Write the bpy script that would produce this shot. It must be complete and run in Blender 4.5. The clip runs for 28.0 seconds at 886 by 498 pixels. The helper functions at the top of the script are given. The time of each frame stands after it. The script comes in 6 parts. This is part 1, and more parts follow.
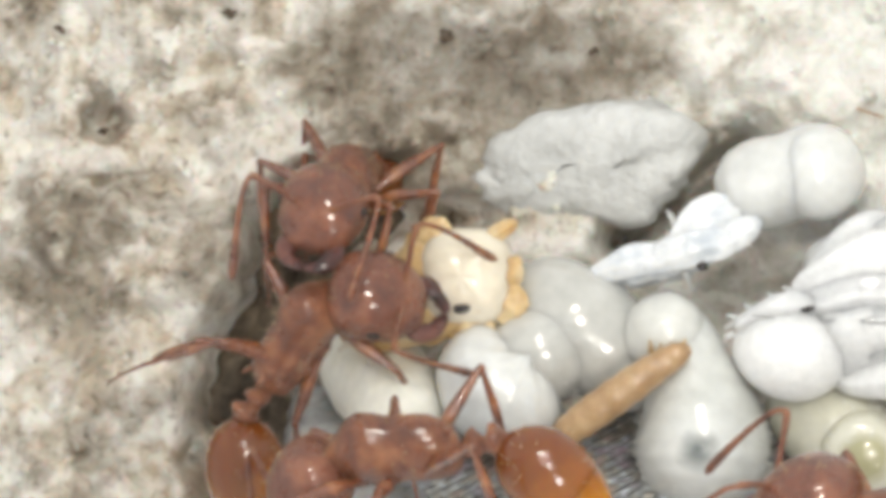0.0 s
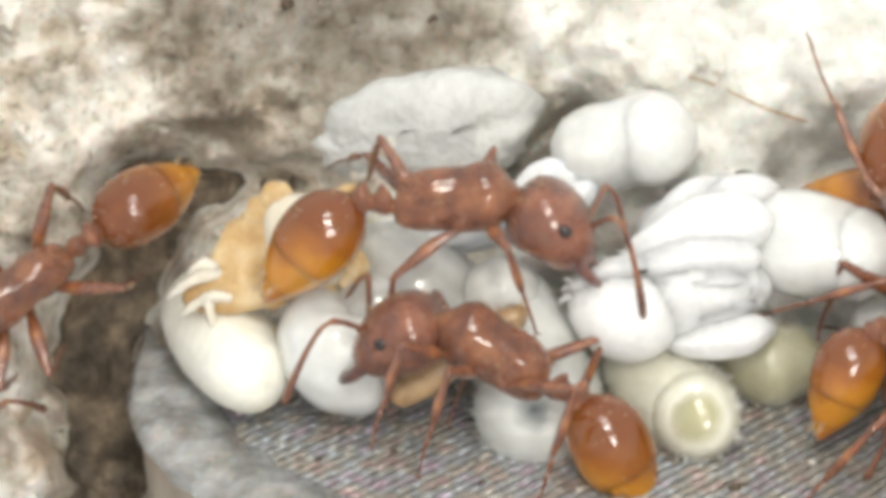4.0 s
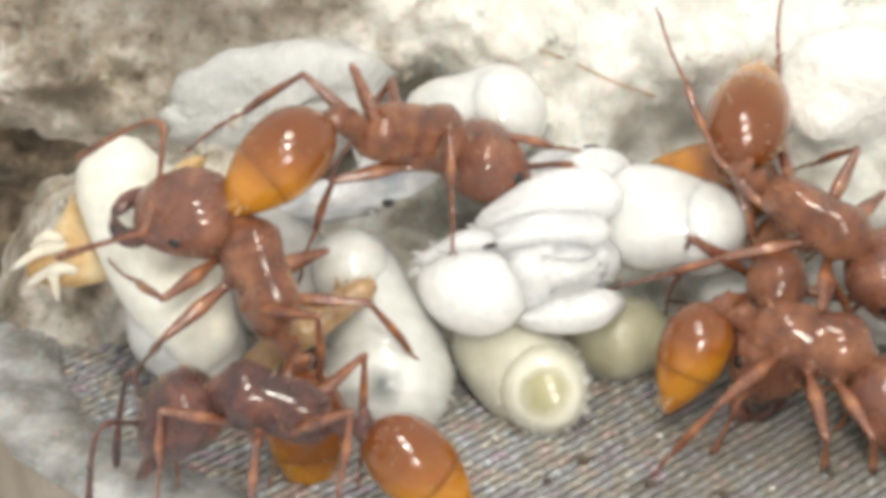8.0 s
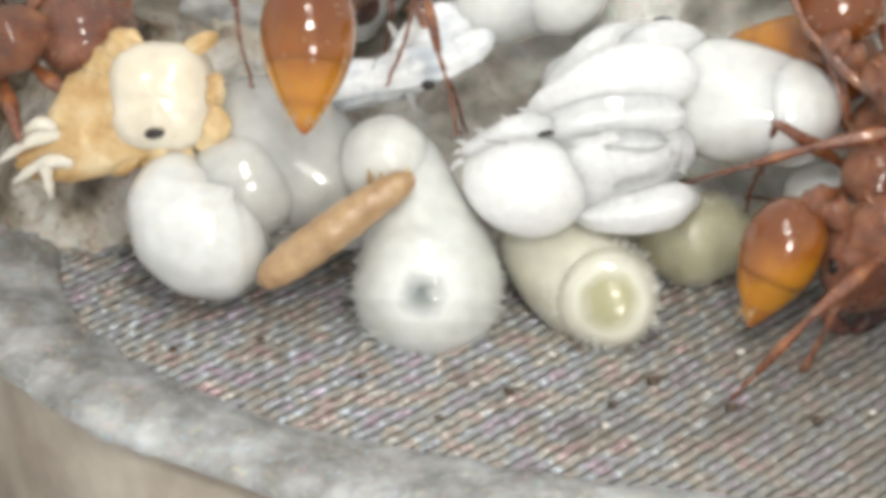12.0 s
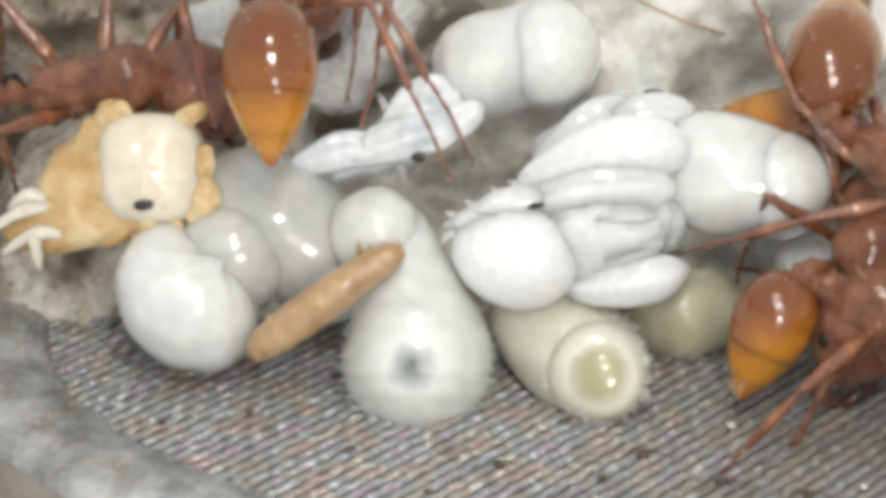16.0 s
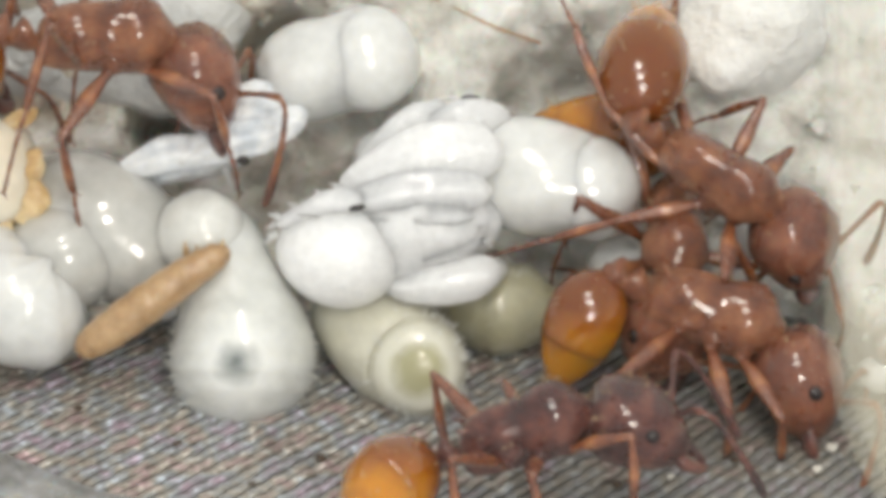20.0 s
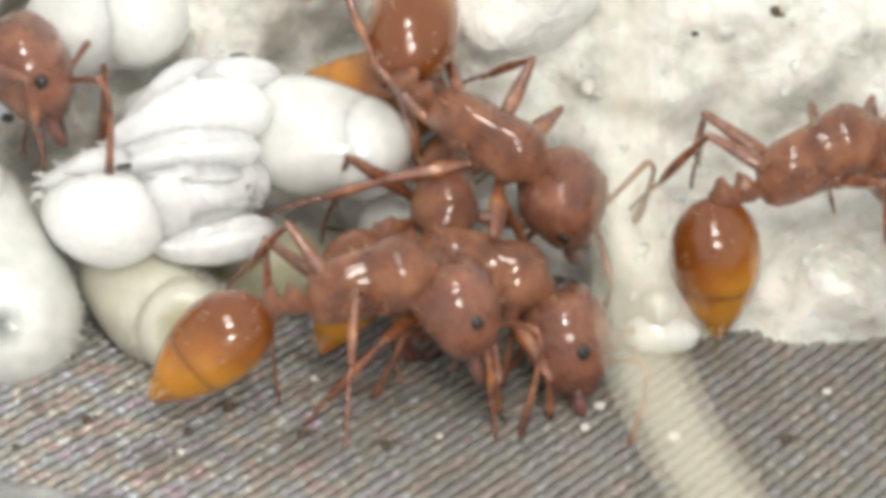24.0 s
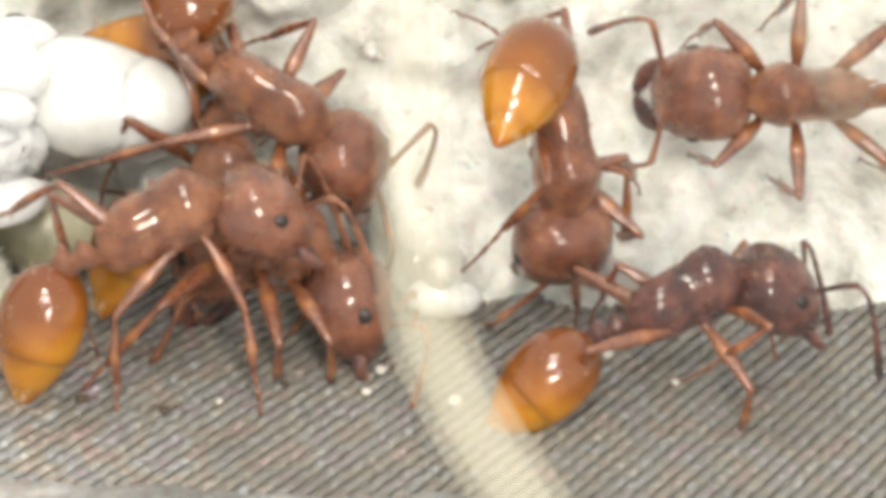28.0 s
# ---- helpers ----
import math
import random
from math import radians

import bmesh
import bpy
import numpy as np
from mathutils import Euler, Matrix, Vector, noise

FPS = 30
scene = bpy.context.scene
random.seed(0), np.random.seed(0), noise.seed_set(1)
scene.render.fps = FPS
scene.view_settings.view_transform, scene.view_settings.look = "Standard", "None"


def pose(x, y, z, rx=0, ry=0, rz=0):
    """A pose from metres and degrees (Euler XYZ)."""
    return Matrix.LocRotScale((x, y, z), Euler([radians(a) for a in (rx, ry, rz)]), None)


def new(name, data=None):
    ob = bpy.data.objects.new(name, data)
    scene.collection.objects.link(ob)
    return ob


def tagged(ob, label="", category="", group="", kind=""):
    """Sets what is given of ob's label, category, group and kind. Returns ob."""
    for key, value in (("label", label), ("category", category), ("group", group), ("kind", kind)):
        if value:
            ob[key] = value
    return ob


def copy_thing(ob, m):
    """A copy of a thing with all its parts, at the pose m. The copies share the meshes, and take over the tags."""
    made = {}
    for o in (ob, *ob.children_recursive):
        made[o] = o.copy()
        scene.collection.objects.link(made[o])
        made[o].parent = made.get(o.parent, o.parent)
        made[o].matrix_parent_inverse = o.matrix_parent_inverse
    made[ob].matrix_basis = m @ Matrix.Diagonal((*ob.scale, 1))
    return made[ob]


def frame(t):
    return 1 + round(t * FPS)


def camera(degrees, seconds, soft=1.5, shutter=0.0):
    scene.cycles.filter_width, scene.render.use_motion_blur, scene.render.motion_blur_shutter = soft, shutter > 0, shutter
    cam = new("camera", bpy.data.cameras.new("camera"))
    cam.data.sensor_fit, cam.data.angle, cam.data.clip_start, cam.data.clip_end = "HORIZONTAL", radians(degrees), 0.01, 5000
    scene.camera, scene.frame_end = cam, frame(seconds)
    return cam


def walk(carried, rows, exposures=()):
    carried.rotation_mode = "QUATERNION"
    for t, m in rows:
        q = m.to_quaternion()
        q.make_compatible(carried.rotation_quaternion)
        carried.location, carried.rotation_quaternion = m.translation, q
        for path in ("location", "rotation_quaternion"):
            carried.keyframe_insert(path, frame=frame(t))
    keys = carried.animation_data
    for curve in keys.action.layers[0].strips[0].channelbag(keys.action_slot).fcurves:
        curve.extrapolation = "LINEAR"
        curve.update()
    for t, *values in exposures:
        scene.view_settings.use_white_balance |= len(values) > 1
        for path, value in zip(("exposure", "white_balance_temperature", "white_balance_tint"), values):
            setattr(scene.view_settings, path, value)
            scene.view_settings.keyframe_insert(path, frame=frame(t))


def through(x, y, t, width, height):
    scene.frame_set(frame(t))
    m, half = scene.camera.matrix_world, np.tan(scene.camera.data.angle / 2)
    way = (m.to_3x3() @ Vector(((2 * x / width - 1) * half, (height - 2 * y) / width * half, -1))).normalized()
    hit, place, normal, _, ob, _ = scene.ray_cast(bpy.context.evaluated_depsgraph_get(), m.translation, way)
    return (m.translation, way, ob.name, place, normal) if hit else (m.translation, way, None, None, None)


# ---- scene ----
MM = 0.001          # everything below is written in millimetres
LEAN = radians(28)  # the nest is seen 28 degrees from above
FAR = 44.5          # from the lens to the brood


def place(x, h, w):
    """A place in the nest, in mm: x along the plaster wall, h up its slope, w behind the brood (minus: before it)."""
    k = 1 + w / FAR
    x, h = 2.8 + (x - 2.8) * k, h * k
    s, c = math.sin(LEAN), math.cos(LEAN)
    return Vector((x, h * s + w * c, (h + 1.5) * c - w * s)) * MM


RIGHT = Vector((1, 0, 0))
SLOPE = Vector((0, math.sin(LEAN), math.cos(LEAN)))
INTO = Vector((0, math.cos(LEAN), -math.sin(LEAN)))


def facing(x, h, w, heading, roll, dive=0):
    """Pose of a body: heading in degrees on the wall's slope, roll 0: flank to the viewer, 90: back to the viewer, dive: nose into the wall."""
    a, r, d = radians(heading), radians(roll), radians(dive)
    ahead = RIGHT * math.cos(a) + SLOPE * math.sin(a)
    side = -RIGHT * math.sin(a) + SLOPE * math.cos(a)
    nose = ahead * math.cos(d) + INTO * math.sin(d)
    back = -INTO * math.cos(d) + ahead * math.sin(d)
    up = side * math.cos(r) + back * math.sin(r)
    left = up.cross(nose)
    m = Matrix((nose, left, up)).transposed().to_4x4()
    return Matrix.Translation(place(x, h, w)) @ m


# ---------------------------------------------------------------- camera
PATH = (
    (0, -4.909, 1.727, 0.9776, -0.36),
    (0.5, -4.748, 1.259, 0.9746, -0.28),
    (1, -4.344, 1.071, 0.9774, -0.29),
    (1.5, -4.156, 1.038, 0.9746, -0.33),
    (2, -3.910, 1.148, 0.9724, -0.31),
    (2.5, -3.198, 1.193, 0.9699, -0.30),
    (3, -2.696, 1.126, 0.9701, -0.29),
    (3.5, -2.363, 1.135, 0.9708, -0.23),
    (5.5, -0.722, 0.784, 0.9753, -0.25),
    (6, -0.409, 0.797, 0.9793, -0.31),
    (6.5, -0.077, 0.770, 0.9701, -0.30),
    (7, 0.246, 0.686, 0.9749, -0.30),
    (7.5, 0.656, 0.750, 0.9748, -0.30),
    (8, 0.779, 0.598, 0.9814, -0.35),
    (8.5, 0.883, 0.500, 0.9794, -0.36),
    (9, 1.012, 0.458, 0.9797, -0.34),
    (9.5, 0.948, -0.046, 0.9805, -0.34),
    (10, 1.239, 1.408, 0.9795, -0.29),
    (10.5, 0.739, 1.115, 0.9948, -0.21),
    (11, 0.000, 0.000, 1.0000, 0.00),
    (11.5, -0.093, -0.934, 1.0012, -0.21),
    (12, 0.025, -1.162, 1.1183, -0.22),
    (12.5, -0.072, -0.871, 1.1176, -0.26),
    (14.5, -0.013, -0.419, 1.1106, -0.28),
    (15, -0.106, -0.463, 1.1222, -0.33),
    (15.5, 0.039, -0.065, 1.1214, -0.30),
    (16, 0.181, -0.025, 1.1219, -0.31),
    (16.5, 0.404, -0.356, 1.1136, -0.33),
    (17, 1.339, -0.189, 1.0893, -0.37),
    (17.5, 1.579, 0.153, 1.0899, -0.36),
    (18, 1.814, 0.016, 1.0931, -0.40),
    (18.5, 2.050, 0.125, 1.0924, -0.33),
    (19, 2.096, 0.296, 1.0929, -0.29),
    (19.5, 2.261, 0.208, 1.0890, -0.23),
    (20, 3.028, -0.004, 1.0883, -0.26),
    (20.5, 4.383, -0.271, 1.0823, -0.27),
    (22.5, 5.433, -0.224, 1.0911, -0.31),
    (23, 5.787, -0.622, 1.0898, -0.30),
    (23.5, 6.255, -0.638, 1.0860, -0.28),
    (24, 6.766, -0.645, 1.0892, -0.27),
    (24.5, 7.391, -1.094, 1.0900, -0.24),
    (25, 9.047, -0.922, 1.0928, -0.30),
    (25.5, 9.225, -1.174, 1.0922, -0.27),
    (26, 9.727, -1.134, 1.0874, -0.32),
    (26.5, 10.122, -1.371, 1.0832, -0.33),
    (27, 10.245, -1.213, 1.0869, -0.35),
    (27.5, 10.230, -1.183, 1.0875, -0.30),
    (28, 10.338, -1.229, 1.0828, -0.30),
)
cam = camera(20, 28.0, soft=5.6)


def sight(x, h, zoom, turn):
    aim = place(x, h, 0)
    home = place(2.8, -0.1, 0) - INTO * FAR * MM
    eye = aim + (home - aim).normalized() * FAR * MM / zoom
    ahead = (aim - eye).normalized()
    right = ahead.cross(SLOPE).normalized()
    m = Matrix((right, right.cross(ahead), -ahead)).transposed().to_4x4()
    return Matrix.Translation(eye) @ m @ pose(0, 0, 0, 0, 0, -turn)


walk(cam, [(t, sight(x, h, z, r)) for t, x, h, z, r in PATH],
     ((0, -0.22, 6500, 10), (1, -0.06, 6500, 10), (9, -0.04, 6750, 10), (10, -0.28, 6550, 10), (11, -0.16, 6500, 10), (12.5, -0.22, 6500, 10), (15, -0.3, 6450, 10), (20, -0.38, 6580, 10), (23, -0.06, 6580, 10), (24.5, -0.1, 6700, 10), (26, 0.04, 6850, 10), (28, 0.22, 6850, 10)))

# ---------------------------------------------------------------- light
world = bpy.data.worlds.new("room")
scene.world = world
world.use_nodes = True
world.node_tree.nodes["Background"].inputs[0].default_value = (0.93, 0.945, 0.94, 1)
world.node_tree.nodes["Background"].inputs[1].default_value = 1.0
# three small diodes in a slanting row over the lens
for x, up, power in ((0.5, 23.0, 0.0150), (4.6, 8.5, 0.0172), (9.5, -6.0, 0.0125)):
    led = bpy.data.lights.new("light_diode", "POINT")
    led.energy, led.shadow_soft_size, led.color = power, 2.6 * MM, (1.0, 0.958, 0.865)
    lamp = new("light_diode", led)
    lamp.location = Vector((x, 0, 0)) * MM + place(0, 0, 0) - INTO * 34 * MM + SLOPE * up * MM


# ---------------------------------------------------------------- materials
def shader(name):
    m = bpy.data.materials.new(name)
    m.use_nodes = True
    t = m.node_tree
    return m, t, t.nodes["Principled BSDF"]


def noise_node(t, scale, detail=4.0, rough=0.55, kind="Object"):
    co = t.nodes.new("ShaderNodeTexCoord")
    mp = t.nodes.new("ShaderNodeMapping")
    mp.inputs["Scale"].default_value = (1000, 1000, 1000)
    t.links.new(co.outputs[kind], mp.inputs[0])
    n = t.nodes.new("ShaderNodeTexNoise")
    n.inputs["Scale"].default_value, n.inputs["Detail"].default_value, n.inputs["Roughness"].default_value = scale, detail, rough
    t.links.new(mp.outputs[0], n.inputs["Vector"])
    return n, mp


def ramp(t, source, stops):
    r = t.nodes.new("ShaderNodeValToRGB")
    e = r.color_ramp.elements
    while len(e) < len(stops):
        e.new(0.5)
    for q, (p, c) in zip(e, stops):
        q.position, q.color = p, (*c, 1)
    t.links.new(source, r.inputs[0])
    return r


def mix(t, fac, a, b, blend="MIX"):
    n = t.nodes.new("ShaderNodeMix")
    n.data_type, n.blend_type = "RGBA", blend
    for key, v in ((0, fac), (6, a), (7, b)):
        if hasattr(v, "links"):
            t.links.new(v, n.inputs[key])
        else:
            n.inputs[key].default_value = v if key == 0 else (*v, 1)
    return n.outputs[2]


def bump(t, b, height, strength, distance):
    n = t.nodes.new("ShaderNodeBump")
    n.inputs["Strength"].default_value, n.inputs["Distance"].default_value = strength, distance * MM
    t.links.new(height, n.inputs["Height"])
    t.links.new(n.outputs[0], b.inputs["Normal"])


def skin(name, stops, scale, rough=0.4, relief=0.0, relief_scale=8.0, soft=0.0, radius=0.3, coat=0.0, through=0.0, spec=0.5, tint=(1.0, 0.9, 0.75)):
    """A surface with colour in two scales, fine relief, and light scattered under it."""
    m, t, b = shader(name)
    n, mp = noise_node(t, scale)
    fine, _ = noise_node(t, scale * 5, 3)
    col = ramp(t, n.outputs[0], stops).outputs[0]
    col = mix(t, 0.25, col, ramp(t, fine.outputs[0], ((0.3, (0.45, 0.45, 0.45)), (0.7, (1, 1, 1)))).outputs[0], "MULTIPLY")
    t.links.new(col, b.inputs["Base Color"])
    b.inputs["Roughness"].default_value = rough
    b.inputs["Specular IOR Level"].default_value = spec
    if soft:
        b.inputs["Subsurface Weight"].default_value = soft
        b.inputs["Subsurface Scale"].default_value = radius * MM
        b.inputs["Subsurface Radius"].default_value = tint
    if coat:
        b.inputs["Coat Weight"].default_value, b.inputs["Coat Roughness"].default_value = coat, 0.05
    if through:
        b.inputs["Transmission Weight"].default_value = through
    if relief:
        r, _ = noise_node(t, relief_scale, 3)
        bump(t, b, r.outputs[0], 1.0, relief)
    return m


def ant_skin(name, stops, rough, relief, sheen, soft=0.12, gloss=0.25):
    """Rugose ant cuticle: fine ridges along the body, pits, and a broad pinkish sheen."""
    m = skin(name, stops, 2.4, rough, 0.0, 6, soft, 0.3, sheen, 0.0, 0.8, (1.0, 0.35, 0.2))
    t = m.node_tree
    b = t.nodes["Principled BSDF"]
    b.inputs["Coat Roughness"].default_value = gloss
    ridge, mp = noise_node(t, 6.0, 5, 0.7)
    mp.inputs["Scale"].default_value = (900, 2600, 2600)
    lumps, _ = noise_node(t, 3.2, 3, 0.6)
    height = t.nodes.new("ShaderNodeMath")
    height.operation, height.inputs[1].default_value = "MULTIPLY_ADD", 0.5
    t.links.new(lumps.outputs[0], height.inputs[0])
    t.links.new(ridge.outputs[0], height.inputs[2])
    bump(t, b, height.outputs[0], 1.0, relief)
    variation, _ = noise_node(t, 4.0, 3)
    t.links.new(ramp(t, variation.outputs[0], ((0.35, (rough * 0.65,) * 3), (0.65, (rough * 1.35,) * 3))).outputs[0], b.inputs["Roughness"])
    return m


CUTICLE = ant_skin("ant_cuticle", ((0.3, (0.115, 0.028, 0.009)), (0.5, (0.26, 0.082, 0.028)), (0.7, (0.46, 0.185, 0.078))), 0.36, 0.11, 0.75, 0.2, 0.13)
DARK_CUTICLE = ant_skin("dark_ant_cuticle", ((0.3, (0.034, 0.011, 0.010)), (0.5, (0.115, 0.030, 0.021)), (0.72, (0.28, 0.098, 0.062))), 0.34, 0.12, 0.75, 0.12, 0.14)
HEAD_SKIN = ant_skin("ant_head_cuticle", ((0.28, (0.105, 0.026, 0.011)), (0.5, (0.22, 0.066, 0.027)), (0.74, (0.39, 0.145, 0.068))), 0.34, 0.07, 0.75, 0.2, 0.12)
LEG_SKIN = ant_skin("ant_leg_cuticle", ((0.3, (0.085, 0.022, 0.008)), (0.52, (0.20, 0.062, 0.022)), (0.75, (0.38, 0.15, 0.052))), 0.3, 0.02, 1.0, 0.25, 0.1)
HAIR = skin("ant_hair", ((0.3, (0.45, 0.30, 0.16)), (0.7, (0.70, 0.55, 0.36))), 3, 0.3)
EYE = skin("ant_eye", ((0.3, (0.015, 0.012, 0.012)), (0.7, (0.04, 0.03, 0.03))), 12, 0.25, 0.01, 30)


def amber_skin(name, stops):
    """Glossy amber gaster: brown-red above and at the base, honey-yellow beneath, with a brown ring at each plate."""
    m, t, b = shader(name)
    n, mp = noise_node(t, 1.3)
    blend, _ = noise_node(t, 3.0, 3)
    sep = t.nodes.new("ShaderNodeSeparateXYZ")
    t.links.new(mp.outputs[0], sep.inputs[0])

    def sum_of(a, k, c):
        node = t.nodes.new("ShaderNodeMath")
        node.operation = "MULTIPLY_ADD"
        node.inputs[1].default_value = k
        t.links.new(a, node.inputs[0])
        if isinstance(c, float):
            node.inputs[2].default_value = c
        else:
            t.links.new(c, node.inputs[2])
        return node.outputs[0]

    # 0 at the tip and underside, 1 at the base and back
    level = sum_of(sep.outputs[0], 0.34, 0.66)
    level = sum_of(sep.outputs[2], 0.3, level)
    level = sum_of(n.outputs[0], 0.35, level)
    col = ramp(t, level, stops).outputs[0]
    # the darker hind edge of every plate
    ring = t.nodes.new("ShaderNodeMath")
    ring.operation = "PINGPONG"
    ring.inputs[1].default_value = 0.33
    t.links.new(sum_of(blend.outputs[0], 0.12, sep.outputs[0]), ring.inputs[0])
    col = mix(t, ramp(t, ring.outputs[0], ((0.0, (0.3, 0.3, 0.3)), (0.13, (0, 0, 0)))).outputs[0], col, (0.17, 0.036, 0.005))
    t.links.new(col, b.inputs["Base Color"])
    b.inputs["Roughness"].default_value = 0.15
    b.inputs["Subsurface Weight"].default_value = 0.6
    b.inputs["Subsurface Scale"].default_value = 0.5 * MM
    b.inputs["Subsurface Radius"].default_value = (1.0, 0.5, 0.08)
    b.inputs["Coat Weight"].default_value, b.inputs["Coat Roughness"].default_value = 0.6, 0.06
    bump(t, b, blend.outputs[0], 1.0, 0.03)
    return m


AMBER = amber_skin("amber_plate", ((0.0, (0.33, 0.10, 0.008)), (0.14, (0.49, 0.215, 0.014)), (0.36, (0.47, 0.195, 0.013)), (0.50, (0.31, 0.105, 0.010)), (0.70, (0.19, 0.058, 0.009)), (0.88, (0.17, 0.048, 0.009)), (1.0, (0.25, 0.075, 0.012))))
MILK = skin("milky_larva", ((0.3, (0.69, 0.70, 0.685)), (0.7, (0.80, 0.81, 0.795))), 0.7, 0.2, 0.012, 2.2, 0.8, 0.6, 1.0, 0.0, 0.6, (1, 0.95, 0.85))
GLASSY = skin("glassy_larva", ((0.3, (0.55, 0.55, 0.52)), (0.7, (0.70, 0.70, 0.665))), 0.8, 0.2, 0.012, 2.2, 0.6, 0.6, 1.0, 0.12, 0.6, (1, 0.97, 0.9))
CLEAR = skin("clear_larva_skin", ((0.3, (0.65, 0.655, 0.62)), (0.7, (0.79, 0.795, 0.76))), 0.9, 0.3, 0.012, 3, 0.6, 0.6, 0.8, 0.1, 0.5, (1, 0.97, 0.9))
YELLOW_LARVA = skin("yellowish_larva", ((0.3, (0.48, 0.46, 0.31)), (0.7, (0.62, 0.60, 0.45))), 0.9, 0.28, 0.02, 5, 0.7, 0.9, 0.35, 0.1, 0.5, (1, 0.9, 0.65))
SNOW = skin("white_pupa", ((0.3, (0.87, 0.88, 0.865)), (0.7, (0.95, 0.955, 0.945))), 1.3, 0.4, 0.06, 3.5, 0.9, 1.5, 0.45, 0.0, 0.5, (1, 0.97, 0.92))
CREAM = skin("cream_pupa", ((0.3, (0.86, 0.84, 0.73)), (0.7, (0.94, 0.93, 0.85))), 0.9, 0.45, 0.02, 5, 0.6, 0.6, 0.15, 0.0, 0.4, (1, 0.93, 0.75))
IVORY = skin("ivory_pupa_head", ((0.3, (0.74, 0.66, 0.52)), (0.7, (0.85, 0.78, 0.65))), 0.8, 0.3, 0.015, 3, 0.6, 0.5, 0.7, 0.0, 0.5, (1, 0.9, 0.7))
HUSK = skin("tan_husk", ((0.3, (0.44, 0.25, 0.085)), (0.5, (0.62, 0.42, 0.20)), (0.72, (0.79, 0.64, 0.40))), 1.6, 0.42, 0.06, 5, 0.4, 0.4, 0.2, 0.0, 0.5, (1, 0.75, 0.4))
TAN_LARVA = skin("tan_grub", ((0.3, (0.36, 0.22, 0.11)), (0.7, (0.56, 0.39, 0.22))), 2.4, 0.3, 0.03, 6, 0.5, 0.4, 0.3, 0.0, 0.5, (1, 0.75, 0.45))
PALE_BLUE = skin("bluish_white_pupa", ((0.3, (0.55, 0.60, 0.66)), (0.5, (0.78, 0.80, 0.82)), (0.7, (0.90, 0.91, 0.91))), 1.6, 0.4, 0.08, 3.5, 0.4, 0.3, 0.3)
# grey that paints the shade of a crease onto the white pupa
SHADED_FOLD = skin("painted_crease_shade", ((0.3, (0.30, 0.30, 0.29)), (0.7, (0.48, 0.48, 0.47))), 3, 0.6)
FIBRE = skin("orange_fibre", ((0.3, (0.36, 0.20, 0.09)), (0.7, (0.60, 0.44, 0.28))), 2, 0.5)
BRISTLE = skin("bristle", ((0.3, (0.6, 0.6, 0.55)), (0.7, (0.8, 0.8, 0.75))), 3, 0.4)


def gut_skin(name, centre, reach, edge, dark, pale, stops):
    """Clear larval skin with the gut showing through at one end: a dark core, a paler ring, then clear."""
    m = skin(name, stops, 0.8, 0.3, 0.012, 3, 0.7, 0.6, 0.7, 0.06, 0.5, (1, 0.96, 0.86))
    t = m.node_tree
    b = t.nodes["Principled BSDF"]
    co, mp = t.nodes.new("ShaderNodeTexCoord"), t.nodes.new("ShaderNodeMapping")
    mp.inputs["Scale"].default_value = (1000, 1000, 1000)
    t.links.new(co.outputs["Object"], mp.inputs[0])
    far = t.nodes.new("ShaderNodeVectorMath")
    far.operation = "DISTANCE"
    far.inputs[1].default_value = centre
    t.links.new(mp.outputs[0], far.inputs[0])
    n, _ = noise_node(t, 2.6, 4)
    add = t.nodes.new("ShaderNodeMath")
    add.operation = "MULTIPLY_ADD"
    add.inputs[1].default_value = 0.3
    t.links.new(n.outputs[0], add.inputs[0])
    t.links.new(far.outputs["Value"], add.inputs[2])
    r = reach + 0.15
    core = ramp(t, add.outputs[0], ((max(0.0, r - edge), (1, 1, 1)), (r, (0, 0, 0))))
    ring = ramp(t, add.outputs[0], ((r, (0.75, 0.75, 0.75)), (min(0.99, r + 0.55), (0, 0, 0))))
    old = b.inputs["Base Color"].links[0].from_socket
    ringed = mix(t, ring.outputs[0], old, pale)
    t.links.new(mix(t, core.outputs[0], ringed, dark), b.inputs["Base Color"])
    return m


# the patch at 4.9, 3.0 is greyer plaster with a recess's shade painted in
STAINS_AND_SHADE = (  # middle (x, h), reach, colour, strength
    ((-3.6, 4.8), (3.8, 1.3), (0.17, 0.138, 0.10), 0.9), ((-4.9, 5.6), (3.4, 1.2), (0.16, 0.13, 0.095), 0.8), ((-6.2, 3.6), (1.2, 0.8), (0.16, 0.13, 0.10), 0.6), ((4.9, 3.0), (1.7, 1.4), (0.26, 0.25, 0.22), 0.8),
    ((9.7, 2.0), (0.8, 1.1), (0.34, 0.32, 0.27), 0.6), ((-11.5, 4.4), (1.0, 0.7), (0.13, 0.105, 0.08), 0.7), ((-10.5, 2.4), (0.5, 0.4), (0.24, 0.20, 0.15), 0.4), ((-4.8, 2.6), (1.0, 0.7), (0.2, 0.17, 0.13), 0.6),
    ((-9.6, -2.6), (1.0, 0.9), (0.42, 0.30, 0.19), 0.6), ((-11.0, -0.4), (1.5, 1.1), (0.80, 0.69, 0.55), 0.75), ((8.6, 0.3), (1.0, 1.2), (0.45, 0.43, 0.38), 0.5),
)


def mm(v):
    return Vector(v) / MM


